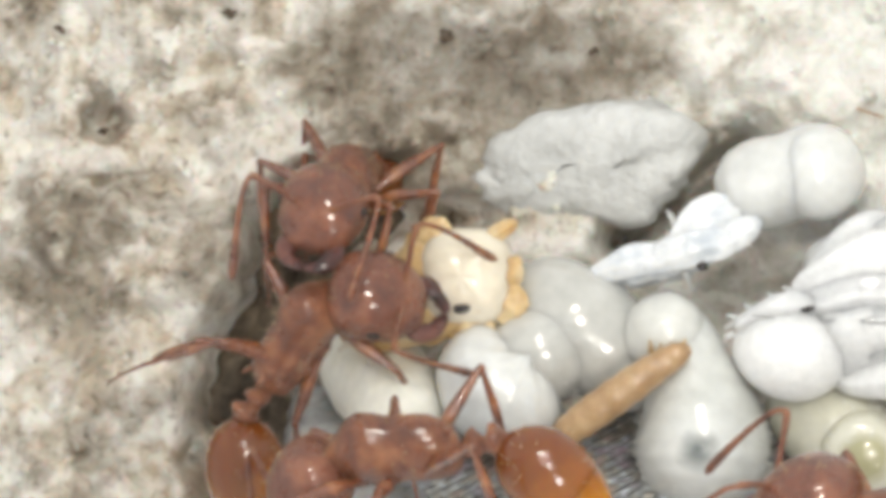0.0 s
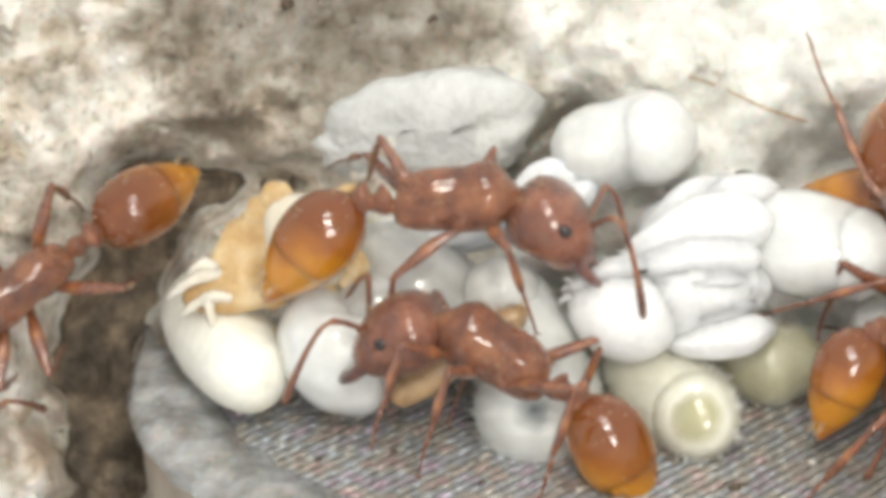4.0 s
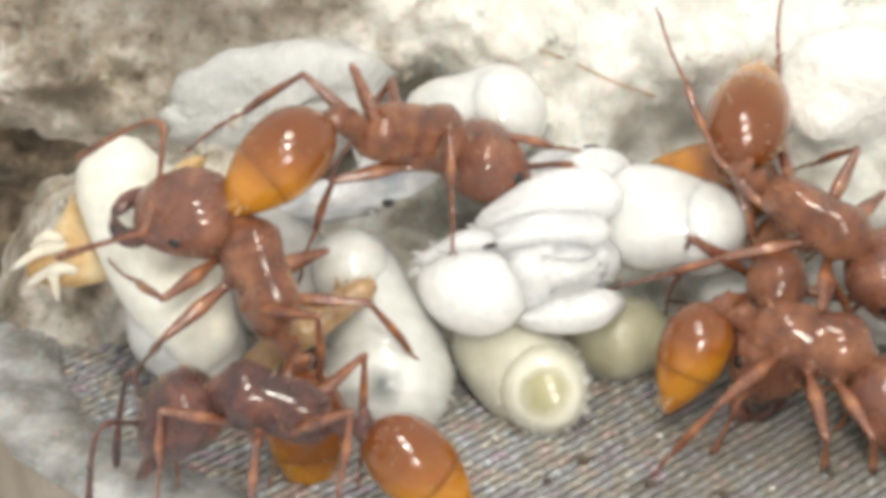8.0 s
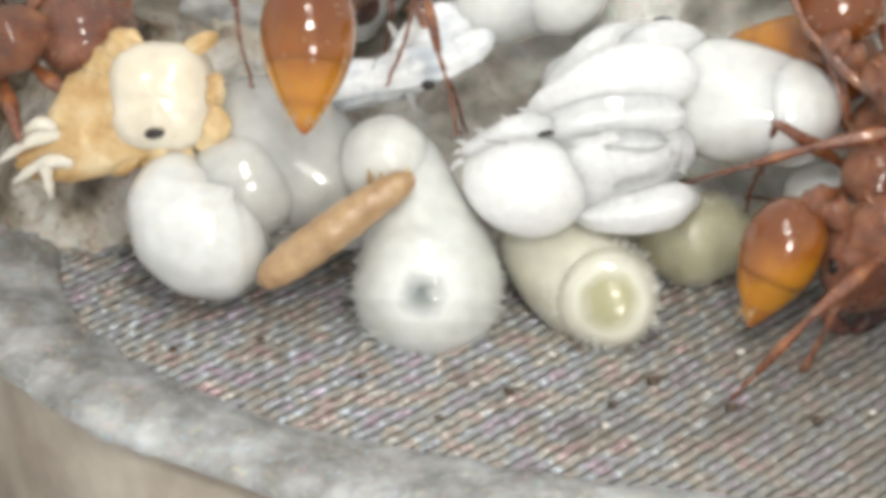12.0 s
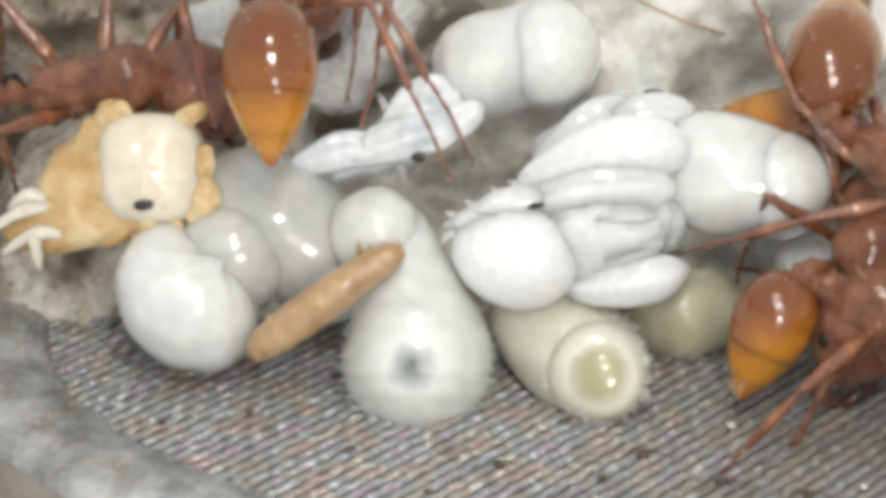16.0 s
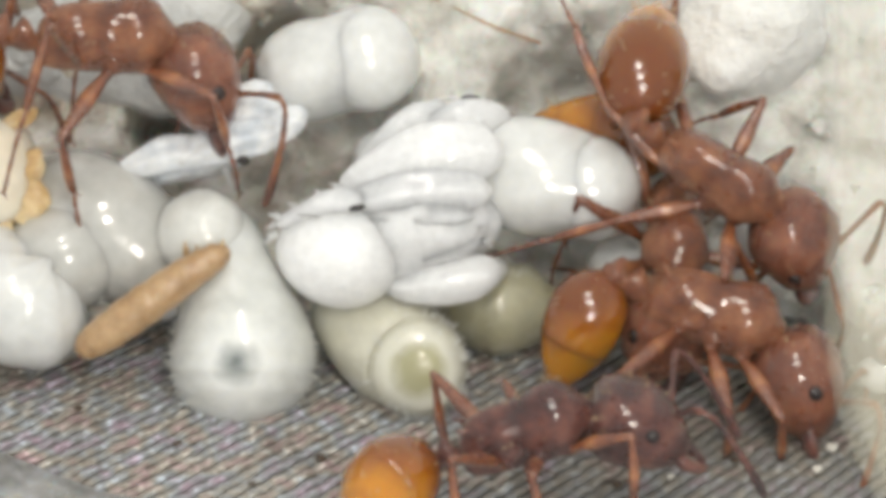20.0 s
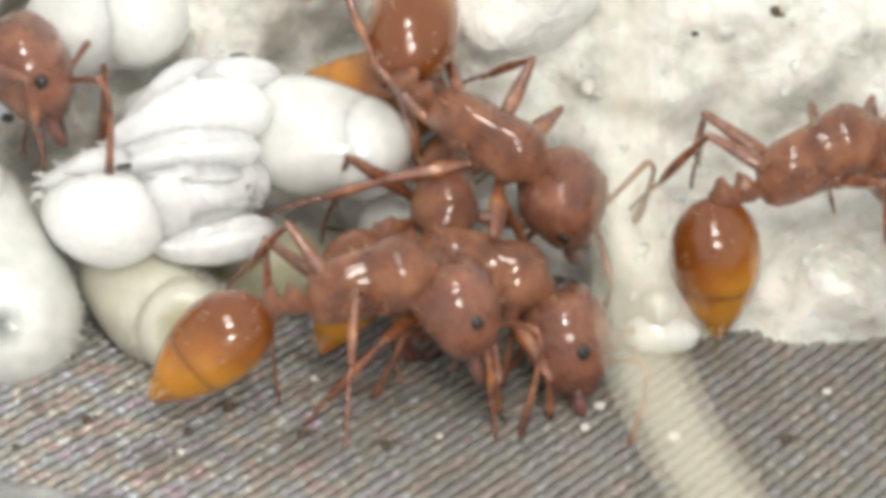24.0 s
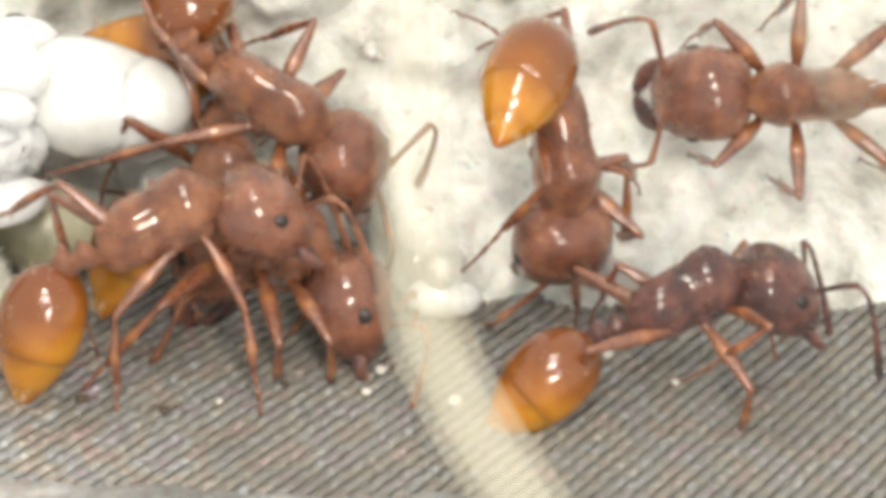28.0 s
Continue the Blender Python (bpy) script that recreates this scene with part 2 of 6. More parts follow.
def plaster_skin():
    """Porous white plaster, stained tan and brown towards the old end of the nest."""
    m, t, b = shader("porous_plaster")
    big, mp = noise_node(t, 0.32, 6, 0.62)
    mid, _ = noise_node(t, 1.1, 6, 0.6)
    fine, _ = noise_node(t, 5.0, 5, 0.6)
    sep = t.nodes.new("ShaderNodeSeparateXYZ")
    t.links.new(mp.outputs[0], sep.inputs[0])
    old = t.nodes.new("ShaderNodeMapRange")
    old.inputs[1].default_value, old.inputs[2].default_value = 3.5, -4.0
    t.links.new(sep.outputs[0], old.inputs[0])
    white = ramp(t, mid.outputs[0], ((0.28, (0.46, 0.45, 0.41)), (0.42, (0.66, 0.655, 0.61)), (0.55, (0.81, 0.81, 0.775)), (0.75, (0.89, 0.89, 0.865)))).outputs[0]
    tan = ramp(t, mid.outputs[0], ((0.3, (0.34, 0.27, 0.20)), (0.42, (0.62, 0.55, 0.45)), (0.52, (0.80, 0.76, 0.69)), (0.7, (0.88, 0.86, 0.82)))).outputs[0]
    base = mix(t, old.outputs[0], white, tan)
    blot = ramp(t, big.outputs[0], ((0.46, (0, 0, 0)), (0.6, (1, 1, 1)))).outputs[0]
    amount = t.nodes.new("ShaderNodeMath")
    amount.operation = "MULTIPLY"
    t.links.new(blot, amount.inputs[0])
    t.links.new(old.outputs[0], amount.inputs[1])
    base = mix(t, amount.outputs[0], base, ramp(t, mid.outputs[0], ((0.3, (0.10, 0.08, 0.06)), (0.65, (0.42, 0.36, 0.28)))).outputs[0])
    for (x, h), (rx, rh), tone, strength in STAINS_AND_SHADE:
        spot = t.nodes.new("ShaderNodeVectorMath")
        spot.operation = "SUBTRACT"
        spot.inputs[1].default_value = mm(place(x, h, 0.8))
        t.links.new(mp.outputs[0], spot.inputs[0])
        squash = t.nodes.new("ShaderNodeVectorMath")
        squash.operation = "MULTIPLY"
        squash.inputs[1].default_value = (1 / rx, 1 / rh, 1 / rh)
        t.links.new(spot.outputs[0], squash.inputs[0])
        reach = t.nodes.new("ShaderNodeVectorMath")
        reach.operation = "LENGTH"
        t.links.new(squash.outputs[0], reach.inputs[0])
        ragged = t.nodes.new("ShaderNodeMath")
        ragged.operation = "MULTIPLY_ADD"
        ragged.inputs[1].default_value = 1.2
        t.links.new(mid.outputs[0], ragged.inputs[0])
        t.links.new(reach.outputs["Value"], ragged.inputs[2])
        half = t.nodes.new("ShaderNodeMath")
        half.operation = "MULTIPLY"
        half.inputs[1].default_value = 0.5
        t.links.new(ragged.outputs[0], half.inputs[0])
        base = mix(t, ramp(t, half.outputs[0], ((0.42, (strength,) * 3), (0.85, (0, 0, 0)))).outputs[0], base, tone)
    pits = ramp(t, fine.outputs[0], ((0.28, (0.32, 0.28, 0.23)), (0.46, (1, 1, 1)))).outputs[0]
    depth = t.nodes.new("ShaderNodeMath")
    depth.operation = "MULTIPLY_ADD"
    depth.inputs[1].default_value, depth.inputs[2].default_value = 0.6, 0.2
    t.links.new(old.outputs[0], depth.inputs[0])
    base = mix(t, depth.outputs[0], base, pits, "MULTIPLY")
    t.links.new(base, b.inputs["Base Color"])
    b.inputs["Roughness"].default_value = 0.7
    b.inputs["Subsurface Weight"].default_value = 0.2
    b.inputs["Subsurface Scale"].default_value = 0.25 * MM
    bump(t, b, fine.outputs[0], 0.9, 0.12)
    return m


PLASTER = plaster_skin()


def wire_skin():
    """Fine steel wire with faint rainbow flecks that paint in its sparkle."""
    m, t, b = shader("steel_wire")
    n, mp = noise_node(t, 5.5, 3, 0.7)
    hue, _ = noise_node(t, 1.7, 2)
    grime, _ = noise_node(t, 0.5, 5)
    shade = ramp(t, n.outputs[0], ((0.35, (0.355, 0.33, 0.315)), (0.55, (0.47, 0.44, 0.425)), (0.66, (0.92, 0.90, 0.91)))).outputs[0]
    tint = ramp(t, hue.outputs[0], ((0.3, (0.98, 0.74, 0.78)), (0.44, (0.92, 0.90, 0.80)), (0.55, (0.78, 0.90, 0.98)), (0.7, (0.96, 0.80, 0.98)))).outputs[0]
    col = mix(t, 1.0, shade, tint, "MULTIPLY")
    col = mix(t, ramp(t, grime.outputs[0], ((0.5, (0, 0, 0)), (0.72, (0.7, 0.7, 0.7)))).outputs[0], col, (0.14, 0.12, 0.10))
    # darker, more even brown-grey and rougher towards the white end of the nest
    sep, variation = t.nodes.new("ShaderNodeSeparateXYZ"), t.nodes.new("ShaderNodeMapRange")
    t.links.new(mp.outputs[0], sep.inputs[0])
    variation.inputs[1].default_value, variation.inputs[2].default_value, variation.inputs[4].default_value = 2.0, 7.0, 0.6
    t.links.new(sep.outputs[0], variation.inputs[0])
    col = mix(t, variation.outputs[0], col, (0.20, 0.187, 0.16))
    t.links.new(col, b.inputs["Base Color"])
    dull = t.nodes.new("ShaderNodeMath")
    dull.operation, dull.inputs[1].default_value, dull.inputs[2].default_value = "MULTIPLY_ADD", 0.2, 0.42
    t.links.new(variation.outputs[0], dull.inputs[0])
    t.links.new(dull.outputs[0], b.inputs["Roughness"])
    b.inputs["Metallic"].default_value = 0.3
    bump(t, b, n.outputs[0], 1.0, 0.045)
    return m


WIRE = wire_skin()
BACKING = skin("dark_mesh_backing", ((0.3, (0.19, 0.177, 0.155)), (0.7, (0.30, 0.282, 0.255))), 2.0, 0.6, 0.05, 6)


def glue_skin():
    """Half-clear grey glue with milky clouds, painted rainbow glints and thin patches."""
    m = skin("dried_glue", ((0.3, (0.26, 0.26, 0.245)), (0.5, (0.43, 0.43, 0.43)), (0.74, (0.68, 0.695, 0.71))), 1.2, 0.22, 0.09, 3.4, 0.4, 0.6, 0.7, 0.0)
    t = m.node_tree
    b = t.nodes["Principled BSDF"]
    hue, _ = noise_node(t, 3.3, 2)
    glint, _ = noise_node(t, 9.0, 2, 0.7)
    tint = ramp(t, hue.outputs[0], ((0.3, (0.62, 0.40, 0.46)), (0.45, (0.62, 0.60, 0.42)), (0.55, (0.42, 0.64, 0.66)), (0.7, (0.60, 0.52, 0.70)))).outputs[0]
    old = b.inputs["Base Color"].links[0].from_socket
    t.links.new(mix(t, ramp(t, glint.outputs[0], ((0.56, (0, 0, 0)), (0.68, (0.8, 0.8, 0.8)))).outputs[0], old, tint), b.inputs["Base Color"])
    thin, _ = noise_node(t, 0.9, 4)
    t.links.new(ramp(t, thin.outputs[0], ((0.32, (0.42, 0.42, 0.42)), (0.58, (0.96, 0.96, 0.96)))).outputs[0], b.inputs["Alpha"])
    return m


GLUE = glue_skin()
TUBE = skin("cloudy_tube_plastic", ((0.3, (0.30, 0.25, 0.20)), (0.7, (0.52, 0.46, 0.38))), 0.6, 0.4, 0.04, 2.0, 0.3, 0.8, 0.1)
CRUMB = skin("crumb", ((0.3, (0.5, 0.46, 0.4)), (0.7, (0.8, 0.78, 0.72))), 3, 0.6, 0.03, 8)


def film_skin():
    """Translucent yellowed glue, half clear."""
    m, t, b = shader("yellowed_film")
    n, _ = noise_node(t, 0.7, 3)
    t.links.new(ramp(t, n.outputs[0], ((0.3, (0.74, 0.69, 0.51)), (0.7, (0.86, 0.83, 0.69)))).outputs[0], b.inputs["Base Color"])
    b.inputs["Roughness"].default_value = 0.5
    # thinner towards its upper end
    n2, mp = noise_node(t, 0.4, 3)
    sep = t.nodes.new("ShaderNodeSeparateXYZ")
    t.links.new(mp.outputs[0], sep.inputs[0])
    thin = t.nodes.new("ShaderNodeMapRange")
    thin.inputs[1].default_value, thin.inputs[2].default_value = mm(place(9.8, -2.4, -6))[2], mm(place(9.8, 0.6, -5))[2]
    thin.inputs[3].default_value, thin.inputs[4].default_value = 0.10, 0.045
    t.links.new(sep.outputs[2], thin.inputs[0])
    t.links.new(thin.outputs[0], b.inputs["Alpha"])
    return m


FILM = film_skin()


# ---------------------------------------------------------------- mesh tools
def smooth_mesh(name, bm):
    bmesh.ops.recalc_face_normals(bm, faces=bm.faces)
    for v in bm.verts:
        v.co *= MM
    me = bpy.data.meshes.new(name)
    bm.to_mesh(me)
    bm.free()
    me.polygons.foreach_set("use_smooth", [True] * len(me.polygons))
    return me


def part(name, bm, material, parent=None, label="", at=None):
    """Links a bmesh as one mesh object, under its thing if it has one."""
    me = smooth_mesh(name, bm)
    me.materials.append(material)
    ob = new(name, me)
    ob.parent = parent
    if at is not None:
        ob.matrix_basis = at
    if label:
        ob["label"] = label
    return ob


def rings(bm, sections, close=True):
    """Skins a row of rings (each a list of points) and closes both ends."""
    made = [[bm.verts.new(p) for p in ring] for ring in sections]
    n = len(made[0])
    for a, b in zip(made, made[1:]):
        for i in range(n):
            bm.faces.new((a[i], a[(i + 1) % n], b[(i + 1) % n], b[i]))
    if close:
        bm.faces.new(made[0][::-1])
        bm.faces.new(made[-1])
    return bm


def loft(bm, sections, seg=18, power=1.0):
    """A body along x: sections of (x, z, half height, half width)."""
    out = []
    for x, z, hh, hw in sections:
        ring = []
        for i in range(seg):
            a = 2 * math.pi * i / seg
            c, s = math.cos(a), math.sin(a)
            ring.append((x, hw * math.copysign(abs(c) ** power, c), z + hh * math.copysign(abs(s) ** power, s)))
        out.append(ring)
    return rings(bm, out)


def spline(pts, steps):
    """Catmull-Rom through points of any length."""
    p = [np.array(q, float) for q in pts]
    p = [2 * p[0] - p[1]] + p + [2 * p[-1] - p[-2]]
    out = []
    for i in range(1, len(p) - 2):
        for k in range(steps):
            u = k / steps
            a, b, c, d = p[i - 1:i + 3]
            out.append(0.5 * (2 * b + (c - a) * u + (2 * a - 5 * b + 4 * c - d) * u * u + (3 * b - a - 3 * c + d) * u ** 3))
    out.append(p[-2])
    return out


def sweep(bm, pts, seg=12, steps=4, ripple=0.0, waves=1.0, flat=1.0):
    """A rounded tube through (x, y, z, radius)."""
    line = spline(pts, steps)
    side = Vector((0.31, 0.2, 0.93))
    out = []
    for i, q in enumerate(line):
        a, b = line[max(0, i - 1)], line[min(len(line) - 1, i + 1)]
        d = Vector((b - a)[:3]).normalized()
        u = (side - d * side.dot(d)).normalized()
        side = u
        v = d.cross(u)
        r = max(0.004, q[3]) * (1 + ripple * math.sin(waves * i))
        out.append([Vector(q[:3]) + (u * math.cos(k) * flat + v * math.sin(k)) * r for k in (2 * math.pi * j / seg for j in range(seg))])
    return rings(bm, out)


def ball(bm, x, y, z, rx, ry=None, rz=None, turn=None, lump=0.0, grain=1.0, rows=14, seg=20, seed=0.0):
    """An egg shape with an uneven surface."""
    ry, rz = ry or rx, rz or rx
    m = turn or Matrix.Identity(3)
    out = []
    for i in range(1, rows):
        a = math.pi * i / rows
        ring = []
        for j in range(seg):
            b = 2 * math.pi * j / seg
            d = Vector((math.sin(a) * math.cos(b), math.sin(a) * math.sin(b), math.cos(a)))
            k = 1 + lump * noise.noise(d * grain + Vector((seed, seed * 2, 3)))
            ring.append(Vector((x, y, z)) + m @ Vector((d.x * rx, d.y * ry, d.z * rz)) * k)
        out.append(ring)
    return rings(bm, out)


def lumpy(bm, amount, grain, seed=0.0):
    """Uneven, hand-shaped surface."""
    for v in bm.verts:
        v.co += v.co.normalized() * amount * noise.noise(v.co * grain + Vector((seed, 0, 0)))


# ---------------------------------------------------------------- setting
BUMPS = (  # x, h, reach, height towards the viewer
    (-11.5, 2.0, 3.0, 0.8), (-10.6, -1.2, 1.2, 0.7), (-12.5, -2.6, 1.5, 0.6), (-7.0, 6.0, 2.5, 0.5), (-2.2, 3.2, 1.6, -0.25),
    (1.6, 5.0, 1.8, 0.8), (4.4, 4.2, 1.3, 0.3), (5.0, 2.6, 0.7, -0.9), (4.2, 2.2, 0.5, -0.5), (7.9, 3.9, 1.3, 1.1), (9.3, 3.4, 1.2, 0.6), (10.6, 1.6, 1.0, 0.5),
    (9.6, -0.6, 0.9, 0.9), (10.3, -1.6, 0.8, 0.9), (12.8, 2.4, 1.6, 0.4), (14.5, 0.2, 1.5, 0.7), (13.2, -1.2, 1.1, 0.9), (16.4, -1.0, 1.4, 0.8), (-0.6, 2.2, 0.7, -0.8), (0.3, 3.2, 0.5, -0.9), (-1.5, 1.8, 0.6, -0.7),
)


def wall_depth(x, h):
    """How far behind the brood the plaster lies at x, h."""
    v = Vector((x, h, 0))
    w = 0.8 + 0.6 * noise.noise(v * 0.45) + 0.42 * noise.noise(v * 1.1 + Vector((5, 0, 0))) + (0.26 * noise.noise(v * 2.6) + 0.12 * noise.noise(v * 6)) * (1.0 if x < 2 else max(0.4, 1 - (x - 2) * 0.12))
    for bx, bh, reach, height in BUMPS:
        q = ((x - bx) ** 2 + (h - bh) ** 2) / (reach * reach)
        if q < 4:
            w -= height * math.exp(-2 * q)
    # coarse clods at the old end
    if x < -6:
        w -= 0.75 * min(1, (-6 - x) / 2) * (0.5 - abs(noise.noise(v * 0.9 + Vector((9, 2, 0))))) * (1 + 0.6 * noise.noise(v * 2.2))
    if x < -8.5:
        near = noise.voronoi(v * 1.25 + 0.35 * noise.noise_vector(v * 1.7))[0]
        w -= 0.55 * min(1, (-8.5 - x) / 1.5) * (min(0.42, near[1] - near[0]) - 0.2)
    # pits in the old plaster
    for px, ph, reach, deep in ((-11.31, 4.15, 0.38, 0.9), (-11.34, 3.04, 0.2, 0.6)):
        q = math.hypot(x - px, h - ph) / (reach * (1 + 0.45 * noise.noise(v * 1.9)))
        if q < 2:
            w += deep * math.exp(-q ** 4)
    # the crack under the flake
    u = max(0.0, min(1.0, ((x - 0.5) * -2.2 + (h - 3.5) * -1.6) / 7.4))
    crack = math.hypot(x - (0.5 - 2.2 * u), h - (3.5 - 1.6 * u))
    w += 1.6 * math.exp(-(crack / 0.32) ** 2)
    # the gap beside the tube
    g = -8.3 + 0.4 * noise.noise(Vector((h * 0.5, 3, 0))) + 0.12 * noise.noise(Vector((h * 2, 7, 0))) + 0.5 * max(0, h)
    wide = 0.62 + 0.25 * noise.noise(Vector((h * 0.8, 9, 0)))
    gap = max(0.0, min(1.0, (wide + 0.95 + 0.25 * noise.noise(v * 1.6) - abs(x - g)) / 2.0))
    w += 5.0 * gap * gap * (3 - 2 * gap) * max(0.0, min(1.0, (3.5 - h) / 1.8))
    # trench put into the shape for the shadow band behind the husk
    w += 1.5 * math.exp(-((h - 2.25 - 0.1 * noise.noise(Vector((x * 1.5, 1, 0)))) / 0.38) ** 2) * max(0.0, min(1.0, (-3.6 - x) / 1.2)) * max(0.0, min(1.0, (x + 9.0) / 1.0))
    # plaster crept out over the mesh at the white end
    if x > 3:
        w -= 0.25 * min(1, (x - 3) / 4)
    if x > 9.0:
        low = max(0.0, min(1.0, (1.2 - h) / 3.4))
        w -= (1.55 + 0.35 * noise.noise(Vector((x * 0.8, 2, 0)))) * min(1, (x - 9.0) / 1.3) * low * low * (3 - 2 * low)
    return w


def plaster_wall():
    bm = bmesh.new()
    xs, hs = np.arange(-24, 29.01, 0.11), np.arange(-9, 10.01, 0.11)
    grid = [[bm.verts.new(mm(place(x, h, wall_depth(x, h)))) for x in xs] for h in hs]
    for a, b in zip(grid, grid[1:]):
        for i in range(len(xs) - 1):
            bm.faces.new((a[i], a[i + 1], b[i + 1], b[i]))
    # thickness: a back sheet joined round the edge
    edge = [e for e in bm.edges if e.is_boundary]
    moved = bmesh.ops.extrude_edge_only(bm, edges=edge)["geom"]
    for v in moved:
        if isinstance(v, bmesh.types.BMVert):
            v.co += INTO * 8
    ob = part("wall_plaster", bm, PLASTER)
    tagged(ob, "porous white plaster nest wall stained tan and brown", "wall", kind="structure")


plaster_wall()


def plaster_grit():
    """Loose grains and flakes stuck to the plaster."""
    rnd = random.Random(12)
    bm = bmesh.new()
    for _ in range(700):
        x, h = rnd.uniform(-15, 19), rnd.uniform(-4.5, 6.5)
        if abs(x + 8.3) < 1.1 and h < 3.4:
            continue
        r = 0.05 + 0.11 * rnd.random() ** 2
        p = mm(place(x, h, wall_depth(x, h) + r * 0.15))
        ball(bm, *p, r, r * rnd.uniform(0.6, 1.2), r * rnd.uniform(0.5, 1), Euler((rnd.random() * 6, rnd.random() * 6, 0)).to_matrix(), 0.9, 2.3, 6, 9, x)
    ob = part("plaster_grit", bm, PLASTER)
    tagged(ob, "loose pale grains stuck to the plaster", "grit", kind="stuff")


plaster_grit()


def gap_dark_sheet():
    """Dark sheet down in the gap beside the tube, painting in soil and shade."""
    bm = bmesh.new()
    xs, hs = np.arange(-10.6, -4.6, 0.14), np.arange(-8.8, 5.0, 0.14)
    grid = []
    for h in hs:
        row = []
        for x in xs:
            v = Vector((x, h, 5))
            w = 2.3 + 0.7 * noise.noise(v * 0.8) + 0.4 * noise.noise(v * 2.2) + 0.2 * noise.noise(v * 5)
            row.append(bm.verts.new(mm(place(x, h, w))))
        grid.append(row)
    for a, b in zip(grid, grid[1:]):
        for i in range(len(xs) - 1):
            bm.faces.new((a[i], a[i + 1], b[i + 1], b[i]))
    tagged(part("soil", bm, SOIL_AND_SHADE), "dark brown sheet of soil and painted shade beside the tube", "soil", kind="stuff")


SOIL_AND_SHADE = skin("soil_and_shade", ((0.3, (0.05, 0.04, 0.03)), (0.52, (0.15, 0.115, 0.08)), (0.75, (0.36, 0.28, 0.19))), 1.6, 0.7, 0.2, 4)
gap_dark_sheet()


def flake():
    """A smooth pale flake of plaster leaning on the wall."""
    ob = tagged(new("plaster_flake"), "smooth bluish-white flake of plaster on the nest wall", "plaster")
    ob.matrix_basis = Matrix.Translation(place(-2.1, 3.25, 0.85)) @ Matrix((RIGHT, SLOPE, -INTO)).transposed().to_4x4() @ pose(0, 0, 0, 8, -6, -8)
    bm = bmesh.new()
    secs = []
    for z, g in ((-0.9, 0.9), (-0.2, 1.0), (0.2, 0.97), (0.38, 0.86), (0.46, 0.6), (0.5, 0.25), (0.5, 0.03)):
        ring = []
        for i in range(40):
            a = 2 * math.pi * i / 40
            c, s = math.cos(a), math.sin(a)
            r = g / (abs(c) ** 3 + abs(s) ** 3) ** 0.333 * (1 + 0.3 * noise.noise(Vector((c, s, 0)) * 1.5) + 0.12 * noise.noise(Vector((c, s, z)) * 4))
            ring.append(Vector((2.0 * r * c + 0.5 * s, 1.05 * r * s, z + 0.22 * noise.noise(Vector((c * g * 1.6, s * g * 1.6, 4))) + 0.06 * noise.noise(Vector((c * g * 5, s * g * 5, 4))))))
        secs.append(ring)
    rings(bm, secs)
    part("slab", bm, FLAKE, ob)
    bm = bmesh.new()
    ball(bm, -1.5, -0.65, 0.1, 0.7, 0.45, 0.4, lump=0.6, grain=1.6, seed=5)
    part("chip", bm, FLAKE, ob)


FLAKE = skin("smooth_plaster", ((0.3, (0.50, 0.505, 0.49)), (0.5, (0.64, 0.645, 0.63)), (0.7, (0.74, 0.745, 0.73))), 0.9, 0.65, 0.12, 4, 0.2, 0.3)
BRIGHT_PLASTER = skin("bright_plaster", ((0.3, (0.76, 0.76, 0.73)), (0.5, (0.84, 0.84, 0.81)), (0.7, (0.90, 0.90, 0.88))), 0.9, 0.7, 0.14, 4, 0.2, 0.3)
flake()

# the oval tube end with its steel screen
OVAL_X, OVAL_Y, OVAL_A, OVAL_B = 10.0, 1.5, 16.4, 8.0


def oval(a, grow=0.0):
    c, s = math.cos(a), math.sin(a)
    c, s = math.copysign(abs(c) ** 0.77, c), math.copysign(abs(s) ** 0.77, s)
    x = (OVAL_A + grow) * c
    return Vector((OVAL_X + x, OVAL_Y + (OVAL_B + grow) * s - 0.055 * (x + OVAL_A), 0))


